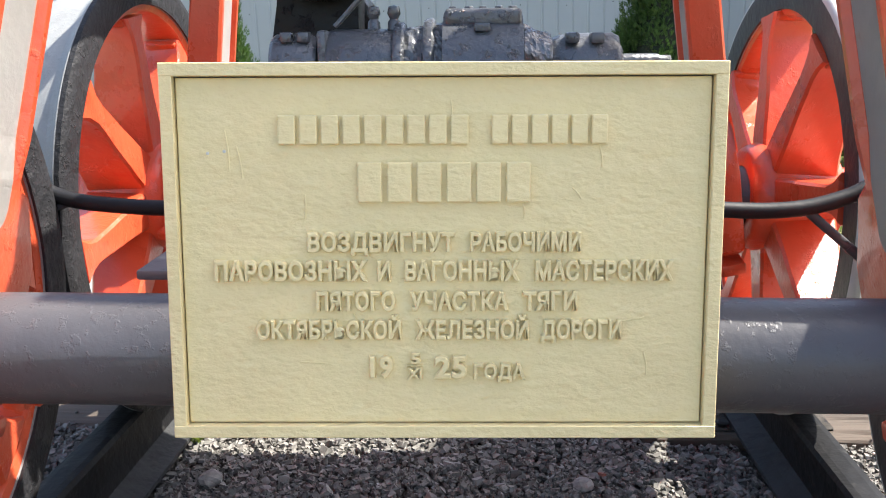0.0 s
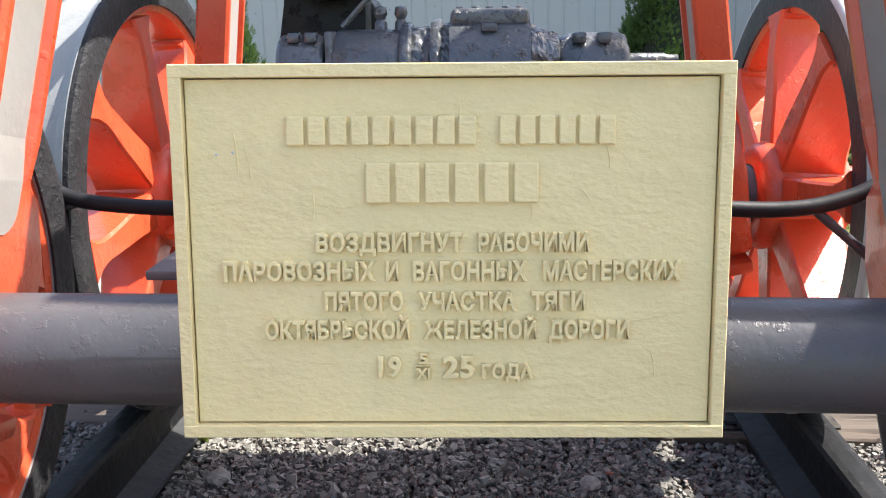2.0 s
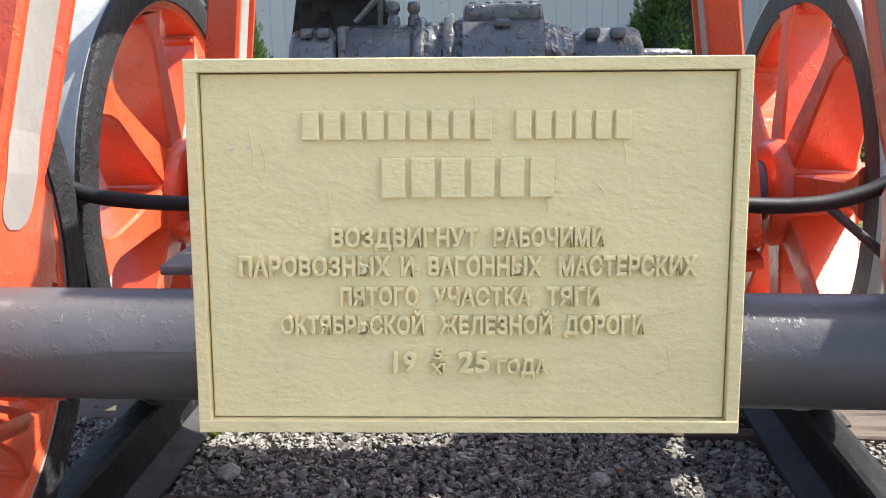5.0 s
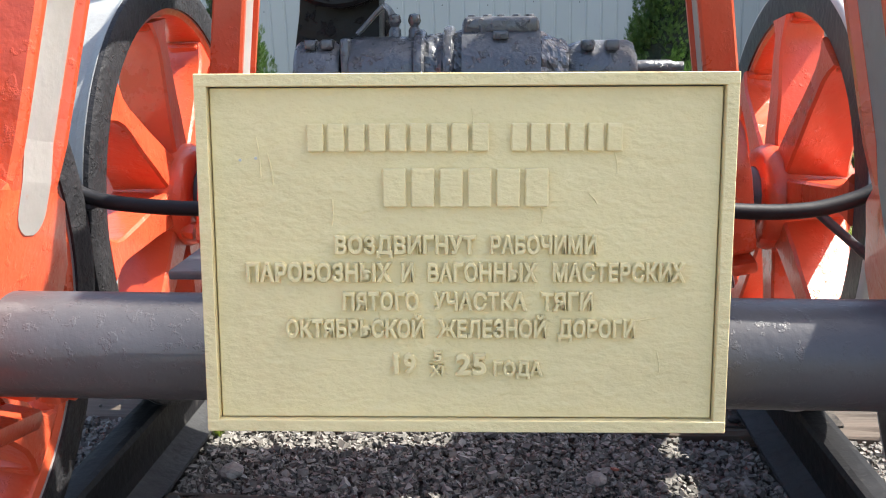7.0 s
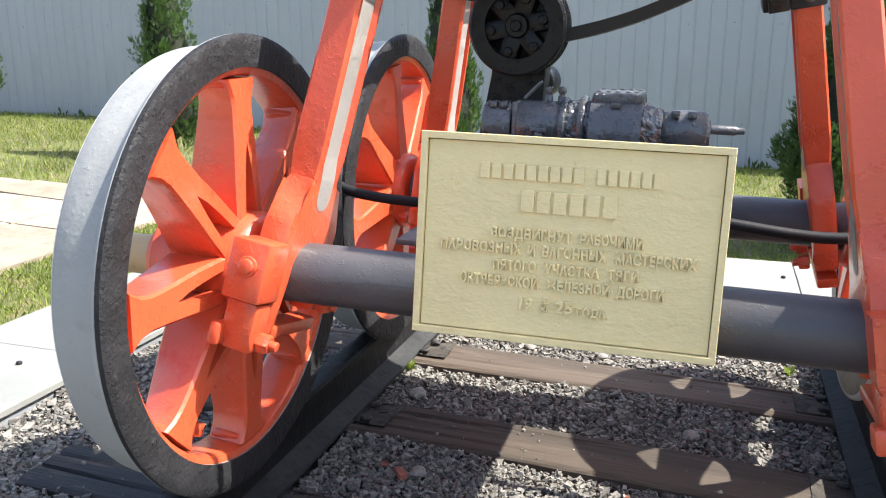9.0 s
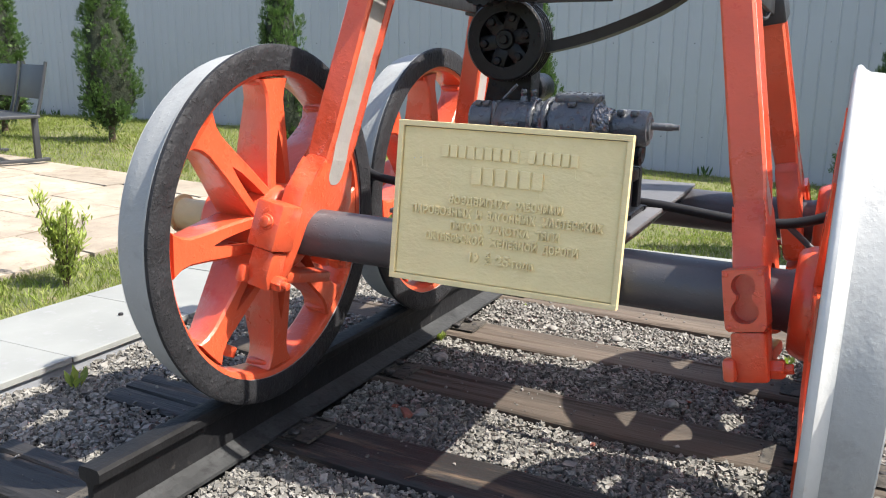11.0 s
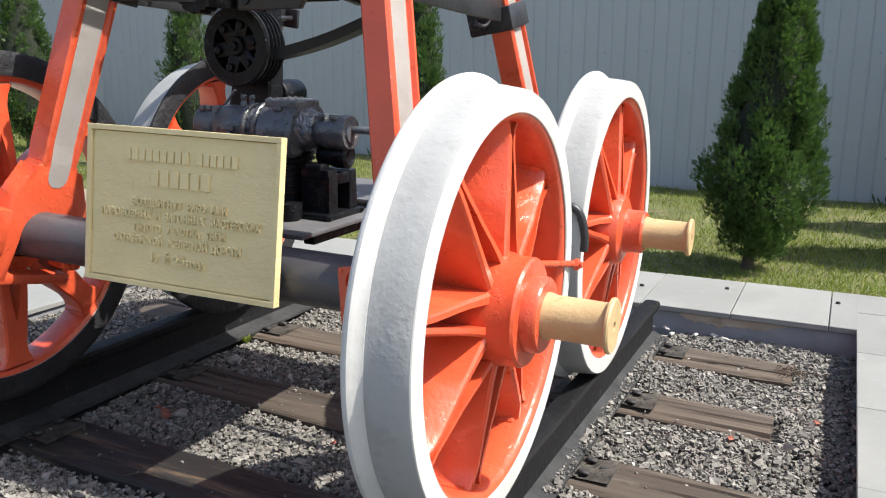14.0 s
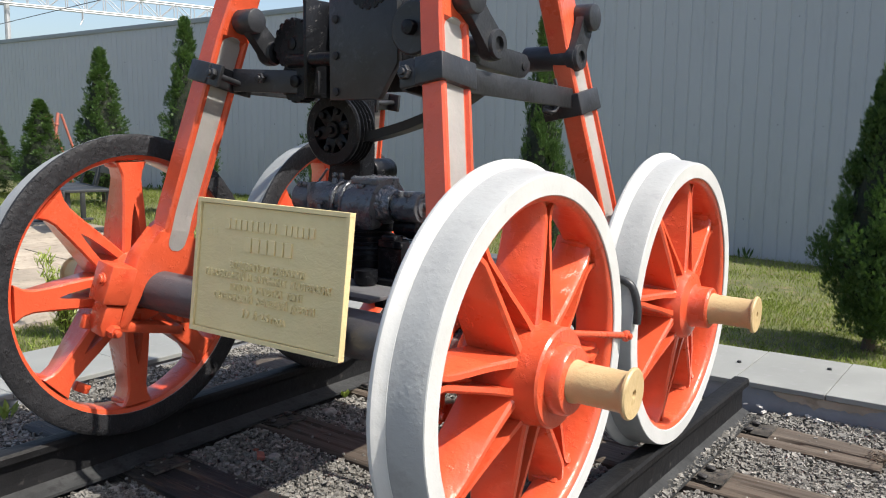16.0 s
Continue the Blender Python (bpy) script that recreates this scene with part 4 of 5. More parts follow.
# ---- column with its pulley, belt and gear box ----
column = thing("drive_column", PT, "black painted column with a grooved pulley and gear box above the pump", "machinery")
prof = [(-0.325, PLAT + 0.001), (-0.115, PLAT + 0.001), (-0.130, 0.98), (-0.125, 1.16), (-0.125, 1.36), (-0.25, 1.36), (-0.265, 1.12), (-0.29, 0.98)]
bm = slab(prof, 0.455, 0.535, 0.006)
bm.transform(Matrix(((0, 1, 0, 0), (1, 0, 0, 0), (0, 0, 1, 0), (0, 0, 0, 1))))
part("post", bm, BLACK, column)
part("rear_drum", rod_x(0.045, 0.54, 0.66, 0.008, 28, Matrix.Translation((-0.16, 0, 1.10)) @ TO_Y), BLACK, column)
PUL = Matrix.Translation((-0.187, 0.375, 1.245)) @ TO_Y
RP = 0.122
groove = [(0.080, 0.0), (RP - 0.006, 0.0), (RP, 0.006)]
xg = 0.014
for k in range(4):
    groove += [(RP, xg), (RP - 0.016, xg + 0.006), (RP - 0.016, xg + 0.010), (RP, xg + 0.016)]
    xg += 0.018
groove += [(RP, xg + 0.004), (0.080, xg + 0.006)]
part("pulley", lathe(groove, 64, True, PUL), BLACK, column, "black four-groove pulley with round holes")
part("pulley_hub", lathe([(0, -0.012), (0.012, -0.012), (0.014, -0.008), (0.014, 0.0), (0.026, 0.0), (0.030, 0.006), (0.030, 0.085), (0, 0.085)], 28, False, PUL), BLACK, column)
for k in range(6):
    a = radians(60 * k + 18)
    m = PUL @ Matrix.Rotation(a, 4, "X")
    part("pulley_arm", box(0.010, 0.075, -0.024, 0.024, 0.022, 0.096, 0.008, 2, m), BLACK, column)
    part("pulley_bolt", rod_x(0.012, -0.004, 0.014, 0.003, 12, m @ Matrix.Translation((0, 0, 0.066))), BLACK, column)
part("pulley_back", rod_x(0.085, 0.060, 0.074, 0.002, 40, PUL), BLACK, column)
pts = smooth_path([(-0.12, 0.44, 1.215), (0.0, 0.46, 1.243), (0.12, 0.49, 1.285), (0.26, 0.53, 1.355), (0.38, 0.57, 1.45)], 6)
bm = bmesh.new()
prev = None
for p in pts:
    ring = [bm.verts.new(p + Vector(o)) for o in ((0, -0.035, -0.016), (0, 0.035, -0.016), (0, 0.035, 0.016), (0, -0.035, 0.016))]
    if prev:
        for i in range(4):
            bm.faces.new((prev[i], prev[(i + 1) % 4], ring[(i + 1) % 4], ring[i]))
    else:
        bm.faces.new(ring[::-1])
    prev = ring
bm.faces.new(prev)
part("belt", bm, RUBBER, column, "wide black drive belt rising behind", False)

frame_ = thing("top_frame", I4, "black painted steel frame of clamped bars and levers binding the rods", "frame")
GX0, GX1, GY = -0.115, 0.255, 0.20


def rod_at(sx, front, z):
    low, high = rod_axis(sx, front)
    t = (z - low.z) / (high.z - low.z)
    return low + t * (high - low)


def clamp(sx, front, z0, z1):
    a, b = rod_at(sx, front, z0), rod_at(sx, front, z1)
    c = (a + b) / 2
    h = (z1 - z0) / 2
    d = (b - a).normalized()
    m = Matrix.Translation(c) @ Matrix.Rotation(math.atan2(d.x, d.z), 4, "Y") @ Matrix.Rotation(-math.atan2(d.y, d.z), 4, "X")
    part("clamp", box(-0.046, 0.046, -0.080, 0.080, -h, h, 0.006, 2, m), FRAMEGREY, frame_, "black clamp round the rod")
    if sx > 0:
        part("clamp_lug", box(-0.105 * sx - 0.008, -0.105 * sx + 0.008, -0.05, 0.05, -h, h, 0.004, 2, m), FRAMEGREY, frame_)
    part("clamp_bolt", nut(0.020, 0.016, m @ Matrix.Translation((-sx * 0.074, -0.078, 0)) @ TO_Y.inverted()), FRAMEGREY, frame_)
    part("clamp_bolt", rod_x(0.010, -0.07, 0.07, 0.002, 12, m @ Matrix.Translation((-sx * 0.074, 0, 0)) @ TO_Y), FRAMEGREY, frame_)
    for yy in (-0.068, 0.068):
        part("clamp_ear", box(min(-sx * 0.10, -sx * 0.046), max(-sx * 0.10, -sx * 0.046), yy - 0.008, yy + 0.008, -h, h, 0.004, 2, m), FRAMEGREY, frame_)
    return c


cFL, cFR = clamp(-1, True, 1.385, 1.455), clamp(1, True, 1.36, 1.435)
cRL, cRR = clamp(-1, False, 1.34, 1.41), clamp(1, False, 1.31, 1.385)


def bar_between(p, q, w, h, name="bar"):
    d = q - p
    m = Matrix.Translation((p + q) / 2) @ d.to_track_quat("X", "Z").to_matrix().to_4x4()
    return part(name, box(-d.length / 2, d.length / 2, -w / 2, w / 2, -h / 2, h / 2, 0.004, 2, m), FRAMEGREY, frame_, "flat black bar")


bar_between(cFL + Vector((0.05, 0.03, -0.01)), Vector((GX0, GY + 0.05, 1.40)), 0.016, 0.075)
bar_between(cFR + Vector((-0.05, 0.03, 0)), Vector((GX1, GY + 0.05, 1.40)), 0.016, 0.065)
bar_between(cFR + Vector((0.01, 0.068, -0.012)), cRR + Vector((0.01, -0.068, 0.012)), 0.014, 0.066)
bar_between(cFL + Vector((-0.01, 0.068, -0.012)), cRL + Vector((-0.01, -0.068, 0.012)), 0.014, 0.074)
for p in (cFL, cFR):
    s = -1 if p.x < 0 else 1
    part("bolt", nut(0.017, 0.014, Matrix.Translation((p.x - s * 0.16, p.y + 0.055, p.z - 0.005)) @ TO_Y.inverted()), FRAMEGREY, frame_)


def lever(p, q, r0, r1, th):
    """A flat arm from a pin at p to an open eye at q; both turn on x."""
    a = math.atan2(q.z - p.z, q.y - p.y)
    L = math.hypot(q.y - p.y, q.z - p.z)
    out = arc(0, 0, r0, 90, 270, 12) + [(L * 0.5, -r1 * 0.74)] + arc(L, 0, r1, -90, 90, 12) + [(L * 0.5, r1 * 0.74)]
    bm = slab(out, -th / 2, th / 2, 0.004)
    bm.transform(Matrix.Translation(p) @ Matrix.Rotation(a, 4, "X"))
    part("lever", bm, FRAMEGREY, frame_, "black forged lever with an open eye")
    part("pin", rod_x(r0 * 1.08, -th * 1.2, th * 1.2, 0.006, 28, Matrix.Translation(p)), FRAMEGREY, frame_)
    part("eye", lathe([(r1 * 0.48, -th * 0.85), (r1 * 0.86, -th * 0.85), (r1 * 0.92, -th * 0.7), (r1 * 0.92, th * 0.7), (r1 * 0.86, th * 0.85), (r1 * 0.48, th * 0.85)], 28, True, Matrix.Translation(q)), FRAMEGREY, frame_)


lever(Vector((-0.335, 0.150, 1.597)), Vector((-0.335, 0.244, 1.503)), 0.037, 0.042, 0.034)
lever(Vector((0.535, 0.135, 1.600)), Vector((0.535, 0.262, 1.488)), 0.042, 0.046, 0.030)
lever(Vector((0.515, 0.885, 1.632)), Vector((0.515, 0.810, 1.495)), 0.042, 0.046, 0.030)
part("lever_pin", rod_x(0.03, -0.42, -0.30, 0.004, 20, Matrix.Translation((0, 0.150, 1.597))), FRAMEGREY, frame_)
part("cross_tube", rod_x(0.042, 0.33, 0.50, 0.006, 28, Matrix.Translation((0, 0.810, 1.495))), FRAMEGREY, frame_)
part("cross_tube", rod_x(0.028, 0.36, 0.53, 0.006, 24, Matrix.Translation((0, 0.262, 1.488))), FRAMEGREY, frame_)
lk = [(0.24, 1.455), (0.30, 1.435), (0.52, 1.412), (0.555, 1.415), (0.585, 1.435), (0.59, 1.462), (0.565, 1.487), (0.52, 1.490), (0.30, 1.505), (0.24, 1.50)]
part("link_arm", slab(lk, 0.43, 0.475, 0.008), FRAMEGREY, frame_, "black link arm between the levers")
part("link_pin", rod_x(0.014, 0.425, 0.480, 0.002, 16, Matrix.Translation((0, 0.545, 1.450))), RUBBER, frame_)
part("tie_loop", tube(smooth_path([(0.50, 0.70, 1.42), (0.515, 0.705, 1.36), (0.51, 0.69, 1.315), (0.49, 0.65, 1.318)], 4), 0.006, 8), FRAMEGREY, frame_)

gear_box = thing("gear_box", I4, "black and slate painted gear box hung between the rods", "gear box")
part("channel_web", box(GX0, GX0 + 0.10, GY + 0.10, GY + 0.115, 1.350, 1.66, 0.003), BLACK, gear_box)
part("channel_side", box(GX0 - 0.014, GX0, GY - 0.01, GY + 0.115, 1.350, 1.66, 0.003), BLACK, gear_box)
fp = slab([(-1.340, GX0 + 0.10), (-1.340, 0.185), (-1.445, GX1), (-1.655, GX1), (-1.655, GX0 + 0.10)][::-1], GY - 0.012, GY + 0.012, 0.004)
for v in fp.verts:
    v.co = Vector((v.co.z, v.co.x, -v.co.y))
part("face_plate", fp, FRAMEGREY, gear_box, "slate face plate with screw holes")
part("side_plate", box(GX1 - 0.016, GX1, GY + 0.0125, GY + 0.20, 1.450, 1.65, 0.004), BLACK, gear_box)
for z in (1.365, 1.475, 1.585):
    part("screw_hole", rod_x(0.013, -0.018, 0.002, 0.002, 16, Matrix.Translation((GX0 + 0.128, GY, z)) @ TO_Y), RUBBER, gear_box)
part("disc", lathe([(0.02, -0.02), (0.072, -0.02), (0.078, -0.014), (0.078, 0.012), (0.02, 0.012)], 40, True, Matrix.Translation((0.322, GY - 0.01, 1.539)) @ TO_Y), FRAMEGREY, gear_box)
part("disc_hub", rod_x(0.022, -0.045, 0.02, 0.005, 20, Matrix.Translation((0.322, GY - 0.01, 1.539)) @ TO_Y), BLACK, gear_box)


def gear(c, r, w, teeth, name="gear"):
    bm = bmesh.new()
    out = []
    for k in range(teeth):
        for f, rr in ((0.0, r * 0.88), (0.28, r * 0.90), (0.36, r), (0.80, r), (0.90, r * 0.90)):
            a = 2 * math.pi * (k + f) / teeth
            out.append((rr * math.cos(a), rr * math.sin(a)))
    b = slab(out, -w / 2, w / 2, 0.002)
    b.transform(Matrix.Translation(c) @ TO_Y)
    return part(name, b, BLACK, gear_box, "toothed black gear", False)


gear((0.148, 0.205, 1.688), 0.085, 0.04, 18)
gear((-0.21, 0.25, 1.525), 0.085, 0.06, 18)
gear((-0.19, 0.24, 1.405), 0.070, 0.05, 16)
part("gear_shaft", rod_x(0.022, -0.20, 0.06, 0.004, 20, Matrix.Translation((-0.02, 0.215, 1.47))), BLACK, gear_box)
part("gear_shaft", rod_x(0.02, -0.035, 0.06, 0.003, 16, Matrix.Translation((-0.21, 0.25, 1.525)) @ TO_Y), BLACK, gear_box)
part("gear_shaft", rod_x(0.02, -0.035, 0.06, 0.003, 16, Matrix.Translation((-0.19, 0.24, 1.405)) @ TO_Y), BLACK, gear_box)
part("gear_shaft", rod_x(0.02, -0.04, 0.10, 0.003, 16, Matrix.Translation((0.148, 0.205, 1.688)) @ TO_Y), BLACK, gear_box)
part("rear_plate", box(-0.30, 0.20, 0.355, 0.37, 1.37, 1.62, 0.004), BLACK, gear_box)
part("brace", box(0.05, 0.09, 0.25, 0.36, 1.42, 1.50, 0.004), BLACK, gear_box)

# ---- hose and brake hooks ----
bm = tube(smooth_path([(-0.735, 0.46, 0.835), (-0.70, 0.455, 0.808), (-0.62, 0.45, 0.790), (-0.45, 0.45, 0.778), (-0.2, 0.45, 0.783), (0.0, 0.45, 0.783), (0.25, 0.45, 0.783), (0.50, 0.45, 0.757), (0.62, 0.45, 0.756), (0.70, 0.455, 0.772), (0.745, 0.46, 0.79)], 6), 0.0145, 14)
tagged(link("hose", bm, RUBBER, smooth=True), "black rubber hose slung across between the wheels", "hose")
for s in (-1, 1):
    tie = thing("tie_rod", pose(s * 0.0, 0, 0), "thin painted tie rod with dark hooks between the wheel rims", "tie rod", "tie rods by the wheels")
    inner, outer = (Vector((0.630, 0.452, 0.761)), Vector((0.80, 0.455, 0.613))) if s > 0 else (Vector((-0.650, 0.452, 0.800)), Vector((-0.86, 0.46, 0.737)))
    knee = inner.lerp(outer, 0.5)
    part("rod", tube([inner, knee], 0.0085, 12), AXLEGREY, tie, "dark grey painted rod")
    part("rod_end", tube([knee, outer], 0.0095, 12), AXLEGREY if s > 0 else RED, tie)
    if s > 0:
        part("stay", tube([(0.842, 0.190, 0.720), (0.8885, 0.455, 0.670)], 0.0095, 12), RED, tie, "orange-red painted stay")
    tip = Vector((0.884, 0.440, 0.672)) if s > 0 else outer
    part("end_nut", nut(0.017, 0.016, Matrix.Translation(tip) @ (Matrix.Identity(4) if s > 0 else Matrix.Rotation(math.pi, 4, "Z"))), RED, tie)
    part("hook", tube(smooth_path([(s * 0.81, 0.515, 0.815), (s * 0.83, 0.52, 0.82), (s * 0.868, 0.525, 0.80), (s * 0.885, 0.53, 0.74), (s * 0.885, 0.53, 0.69)], 5), 0.012, 10), FRAMEGREY, tie, "bent dark grey hook")
    part("strap", box(s * 0.80 - 0.03, s * 0.80 + 0.03, 0.50, 0.525, 0.60, 0.80, 0.006), STRIPE if s > 0 else RIMGREY, tie, "paint-splashed strap")

# ---- crushed stone ----
IV = np.array([(a, b, c) for a in (-1, 1) for b in (-1, 1) for c in (-1, 1)]) * 0.72
IF = np.array([(0, 1, 3), (0, 3, 2), (4, 6, 7), (4, 7, 5), (0, 4, 5), (0, 5, 1), (2, 3, 7), (2, 7, 6), (0, 2, 6), (0, 6, 4), (1, 5, 7), (1, 7, 3)])
rs = np.random.RandomState(4)


def stones(name, count, x0, x1, y0, y1, size, label, level=None):
    P = np.c_[rs.uniform(x0, x1, count), rs.uniform(y0, y1, count)]
    keep = np.ones(count, bool)
    for y in SLEEPERS:
        on = (np.abs(P[:, 1] - y) < 0.115) & (np.abs(P[:, 0]) < 1.41)
        keep &= ~(on & (rs.uniform(0, 1, count) > 0.008))
    if level is None:
        keep &= ~((np.abs(np.abs(P[:, 0] - 0.012) - 0.796) < 0.072))
    else:
        keep[:] = True
    P = P[keep]
    c = len(P)
    s = size * np.exp(rs.normal(0, 0.34, c))
    onsl = np.zeros(c, bool)
    for y in SLEEPERS:
        onsl |= (np.abs(P[:, 1] - y) < 0.115) & (np.abs(P[:, 0]) < 1.41)
    s[onsl] *= 0.6
    base = bed_z(P[:, 0]) + np.where(onsl, s * 0.35, rs.uniform(-0.030, -0.012, c) + 0.012 * np.sin(P[:, 0] * 5 + 1) * np.cos(P[:, 1] * 6))
    for y in SLEEPERS[:2]:
        base = base - 0.016 * np.clip(1 - np.abs(P[:, 1] - y + 0.150) / 0.045, 0, 1)
    if level is not None:
        base = level + s * 0.4
    V = IV[None, :, :] * rs.uniform(0.62, 1.28, (c, 8, 1)) + rs.uniform(-0.24, 0.24, (c, 8, 3))
    sc = rs.uniform(0.65, 1.25, (c, 1, 3)) * np.array([1.15, 1.0, 0.8])
    V = V * sc * s[:, None, None]
    a = rs.uniform(0, 2 * np.pi, c)
    b = rs.uniform(-1.2, 1.2, c)
    ca, sa, cb, sb = np.cos(a)[:, None], np.sin(a)[:, None], np.cos(b)[:, None], np.sin(b)[:, None]
    x, y, z = V[..., 0], V[..., 1], V[..., 2]
    y, z = cb * y - sb * z, sb * y + cb * z
    x, y = ca * x - sa * y, sa * x + ca * y
    V = np.stack([x + P[:, :1], y + P[:, 1:], z + base[:, None]], -1).reshape(-1, 3)
    F = (IF[None] + 8 * np.arange(c)[:, None, None]).reshape(-1, 3)
    me = bpy.data.meshes.new(name)
    me.vertices.add(len(V))
    me.vertices.foreach_set("co", V.ravel())
    me.loops.add(F.size)
    me.loops.foreach_set("vertex_index", F.ravel())
    me.polygons.add(len(F))
    me.polygons.foreach_set("loop_start", np.arange(0, F.size, 3))
    me.update()
    me.shade_flat()
    me.materials.append(STONE)
    return tagged(new(name, me), label, "gravel", kind="stuff")


stones("gravel", 158000, BX0, BX1, -1.30, BY1, 0.0060, "crushed grey stone between the sleepers, some dusty white")
stones("gravel", 9000, BX0, BX1, -2.6, -1.30, 0.013, "crushed grey stone between the sleepers, some dusty white")
stones("gravel", 420, 0.845, 0.885, 0.35, 1.9, 0.0058, "loose stones lying on the rail foot", 0.031)
RNG = random.Random(8)
for x, y, s in ((-0.595, 0.787, 0.030), (-0.33, 1.36, 0.022), (-0.05, 1.37, 0.02), (-0.9, 1.45, 0.03), (0.3, 0.8, 0.026), (-0.42, 0.30, 0.024)):
    bm = bmesh.new()
    bmesh.ops.create_icosphere(bm, subdivisions=2, radius=s)
    for v in bm.verts:
        v.co *= 1 + 0.35 * noise.noise(v.co * 45 + Vector((x * 9, y * 9, 0)))
        v.co.z *= 0.6
    o = tagged(link("stone", bm, STONE), "larger pale stone lying on the gravel", "stone", "larger stones")
    o.location = (x, y, bed_z(x) - 0.012 + s * 0.3)


# ---- debris on the gravel ----
RNG = random.Random(14)


def chip(x, y, z, l, mat, name, label, cat):
    bm = bmesh.new()
    bmesh.ops.create_cube(bm, size=1.0)
    for v in bm.verts:
        v.co = Vector((v.co.x * l * RNG.uniform(0.6, 1.3), v.co.y * l * RNG.uniform(0.4, 0.8), v.co.z * l * RNG.uniform(0.15, 0.4)))
    bm.transform(pose(0, 0, 0, RNG.uniform(-15, 15), RNG.uniform(-15, 15), RNG.uniform(0, 180)))
    o = tagged(link(name, bm, mat), label, cat, cat + " bits")
    o.location = (x, y, z + bed_z(x) - 0.006)


for _ in range(26):
    chip(RNG.uniform(0.95, 1.75), RNG.uniform(-0.3, 2.0), 0.002, RNG.uniform(0.007, 0.017), PALESTONE, "pale_chip", "chalky white chip lying on the gravel", "chip")
for _ in range(10):
    chip(RNG.uniform(-0.6, 0.6), RNG.uniform(0.1, 1.6), 0.002, RNG.uniform(0.007, 0.015), PALESTONE, "pale_chip", "chalky white chip lying on the gravel", "chip")
for k in range(9):
    chip(RNG.uniform(0.66, 1.15), BY1 - RNG.uniform(0.012, 0.09), 0.003, RNG.uniform(0.012, 0.040), PALESTONE, "pale_chip", "white flake of paint at the foot of the kerb", "paint flake")
for x, y, l in ((-0.46, 0.27, 0.05), (1.27, 1.02, 0.03), (1.2, 0.1, 0.035), (-0.52, 0.30, 0.022), (0.15, 0.36, 0.02), (1.52, 1.3, 0.022), (0.35, 0.85, 0.02)):
    chip(x, y, 0.004, l, BRICK, "brick_bit", "reddish bit of broken brick on the gravel", "brick bit")
for x, y, a, l in ((-0.12, 0.33, 15, 0.10), (1.02, 0.33, 60, 0.11), (-0.25, -0.12, 30, 0.09), (1.35, 0.85, 100, 0.08)):
    bm = tube(smooth_path([(0, 0, 0), (l * 0.5, 0.008, 0.006), (l, 0, 0.002)], 4), 0.0014, 5)
    o = tagged(link("twig", bm, BARK, smooth=True), "thin dry twig lying on the gravel", "twig", "twigs")
    o.matrix_world = pose(x, y, bed_z(x) + 0.002, 0, 0, a)


bm = bmesh.new()
for k in range(22):
    a, l = RNG.uniform(0, 6.28), RNG.uniform(0.03, 0.09)
    b = Vector((RNG.uniform(-0.05, 0.05), RNG.uniform(-0.03, 0.03), 0.0))
    merge(bm, tube(smooth_path([b, b + Vector((math.cos(a) * l * 0.5, math.sin(a) * l * 0.5, 0.018)), b + Vector((math.cos(a) * l, math.sin(a) * l, RNG.uniform(0.0, 0.02)))], 3), 0.0015, 5))
o = tagged(link("dry_tuft", bm, BARK, smooth=True), "brown tuft of dry roots at the end of a sleeper", "dry plant")
o.location = (1.42, 1.74, 0.002)


# ---- small weeds ----
def weed(x, y, z, h, count, seed, label):
    r = random.Random(seed)
    bm = bmesh.new()
    for _ in range(count):
        a = r.uniform(0, 6.28)
        tilt = r.uniform(0.2, 1.0)
        d = Vector((math.cos(a) * tilt, math.sin(a) * tilt, 1)).normalized()
        s = d.cross(Vector((0, 0, 1))).normalized() * h * 0.13
        L = h * r.uniform(0.5, 1.0)
        p = Vector((r.uniform(-1, 1) * h * 0.15, r.uniform(-1, 1) * h * 0.15, 0))
        v = [bm.verts.new(q) for q in (p, p + d * L * 0.55 + s, p + d * L + Vector((0, 0, -0.1 * L)), p + d * L * 0.55 - s)]
        bm.faces.new(v)
    o = tagged(link("weed", bm, GRASS), label, "weed", "weeds in the gravel")
    o.location = (x, y, z + bed_z(x))


weed(-0.700, 1.0, -0.02, 0.055, 26, 1, "small bright green weed sprouting from the gravel")
weed(-0.56, 1.60, -0.02, 0.045, 16, 2, "small bright green weed sprouting from the gravel")
weed(0.62, 1.45, -0.02, 0.06, 12, 3, "small bright green weed sprouting from the gravel")
weed(-1.58, -0.10, -0.02, 0.10, 9, 4, "broad-leaved green weed beside the kerb")


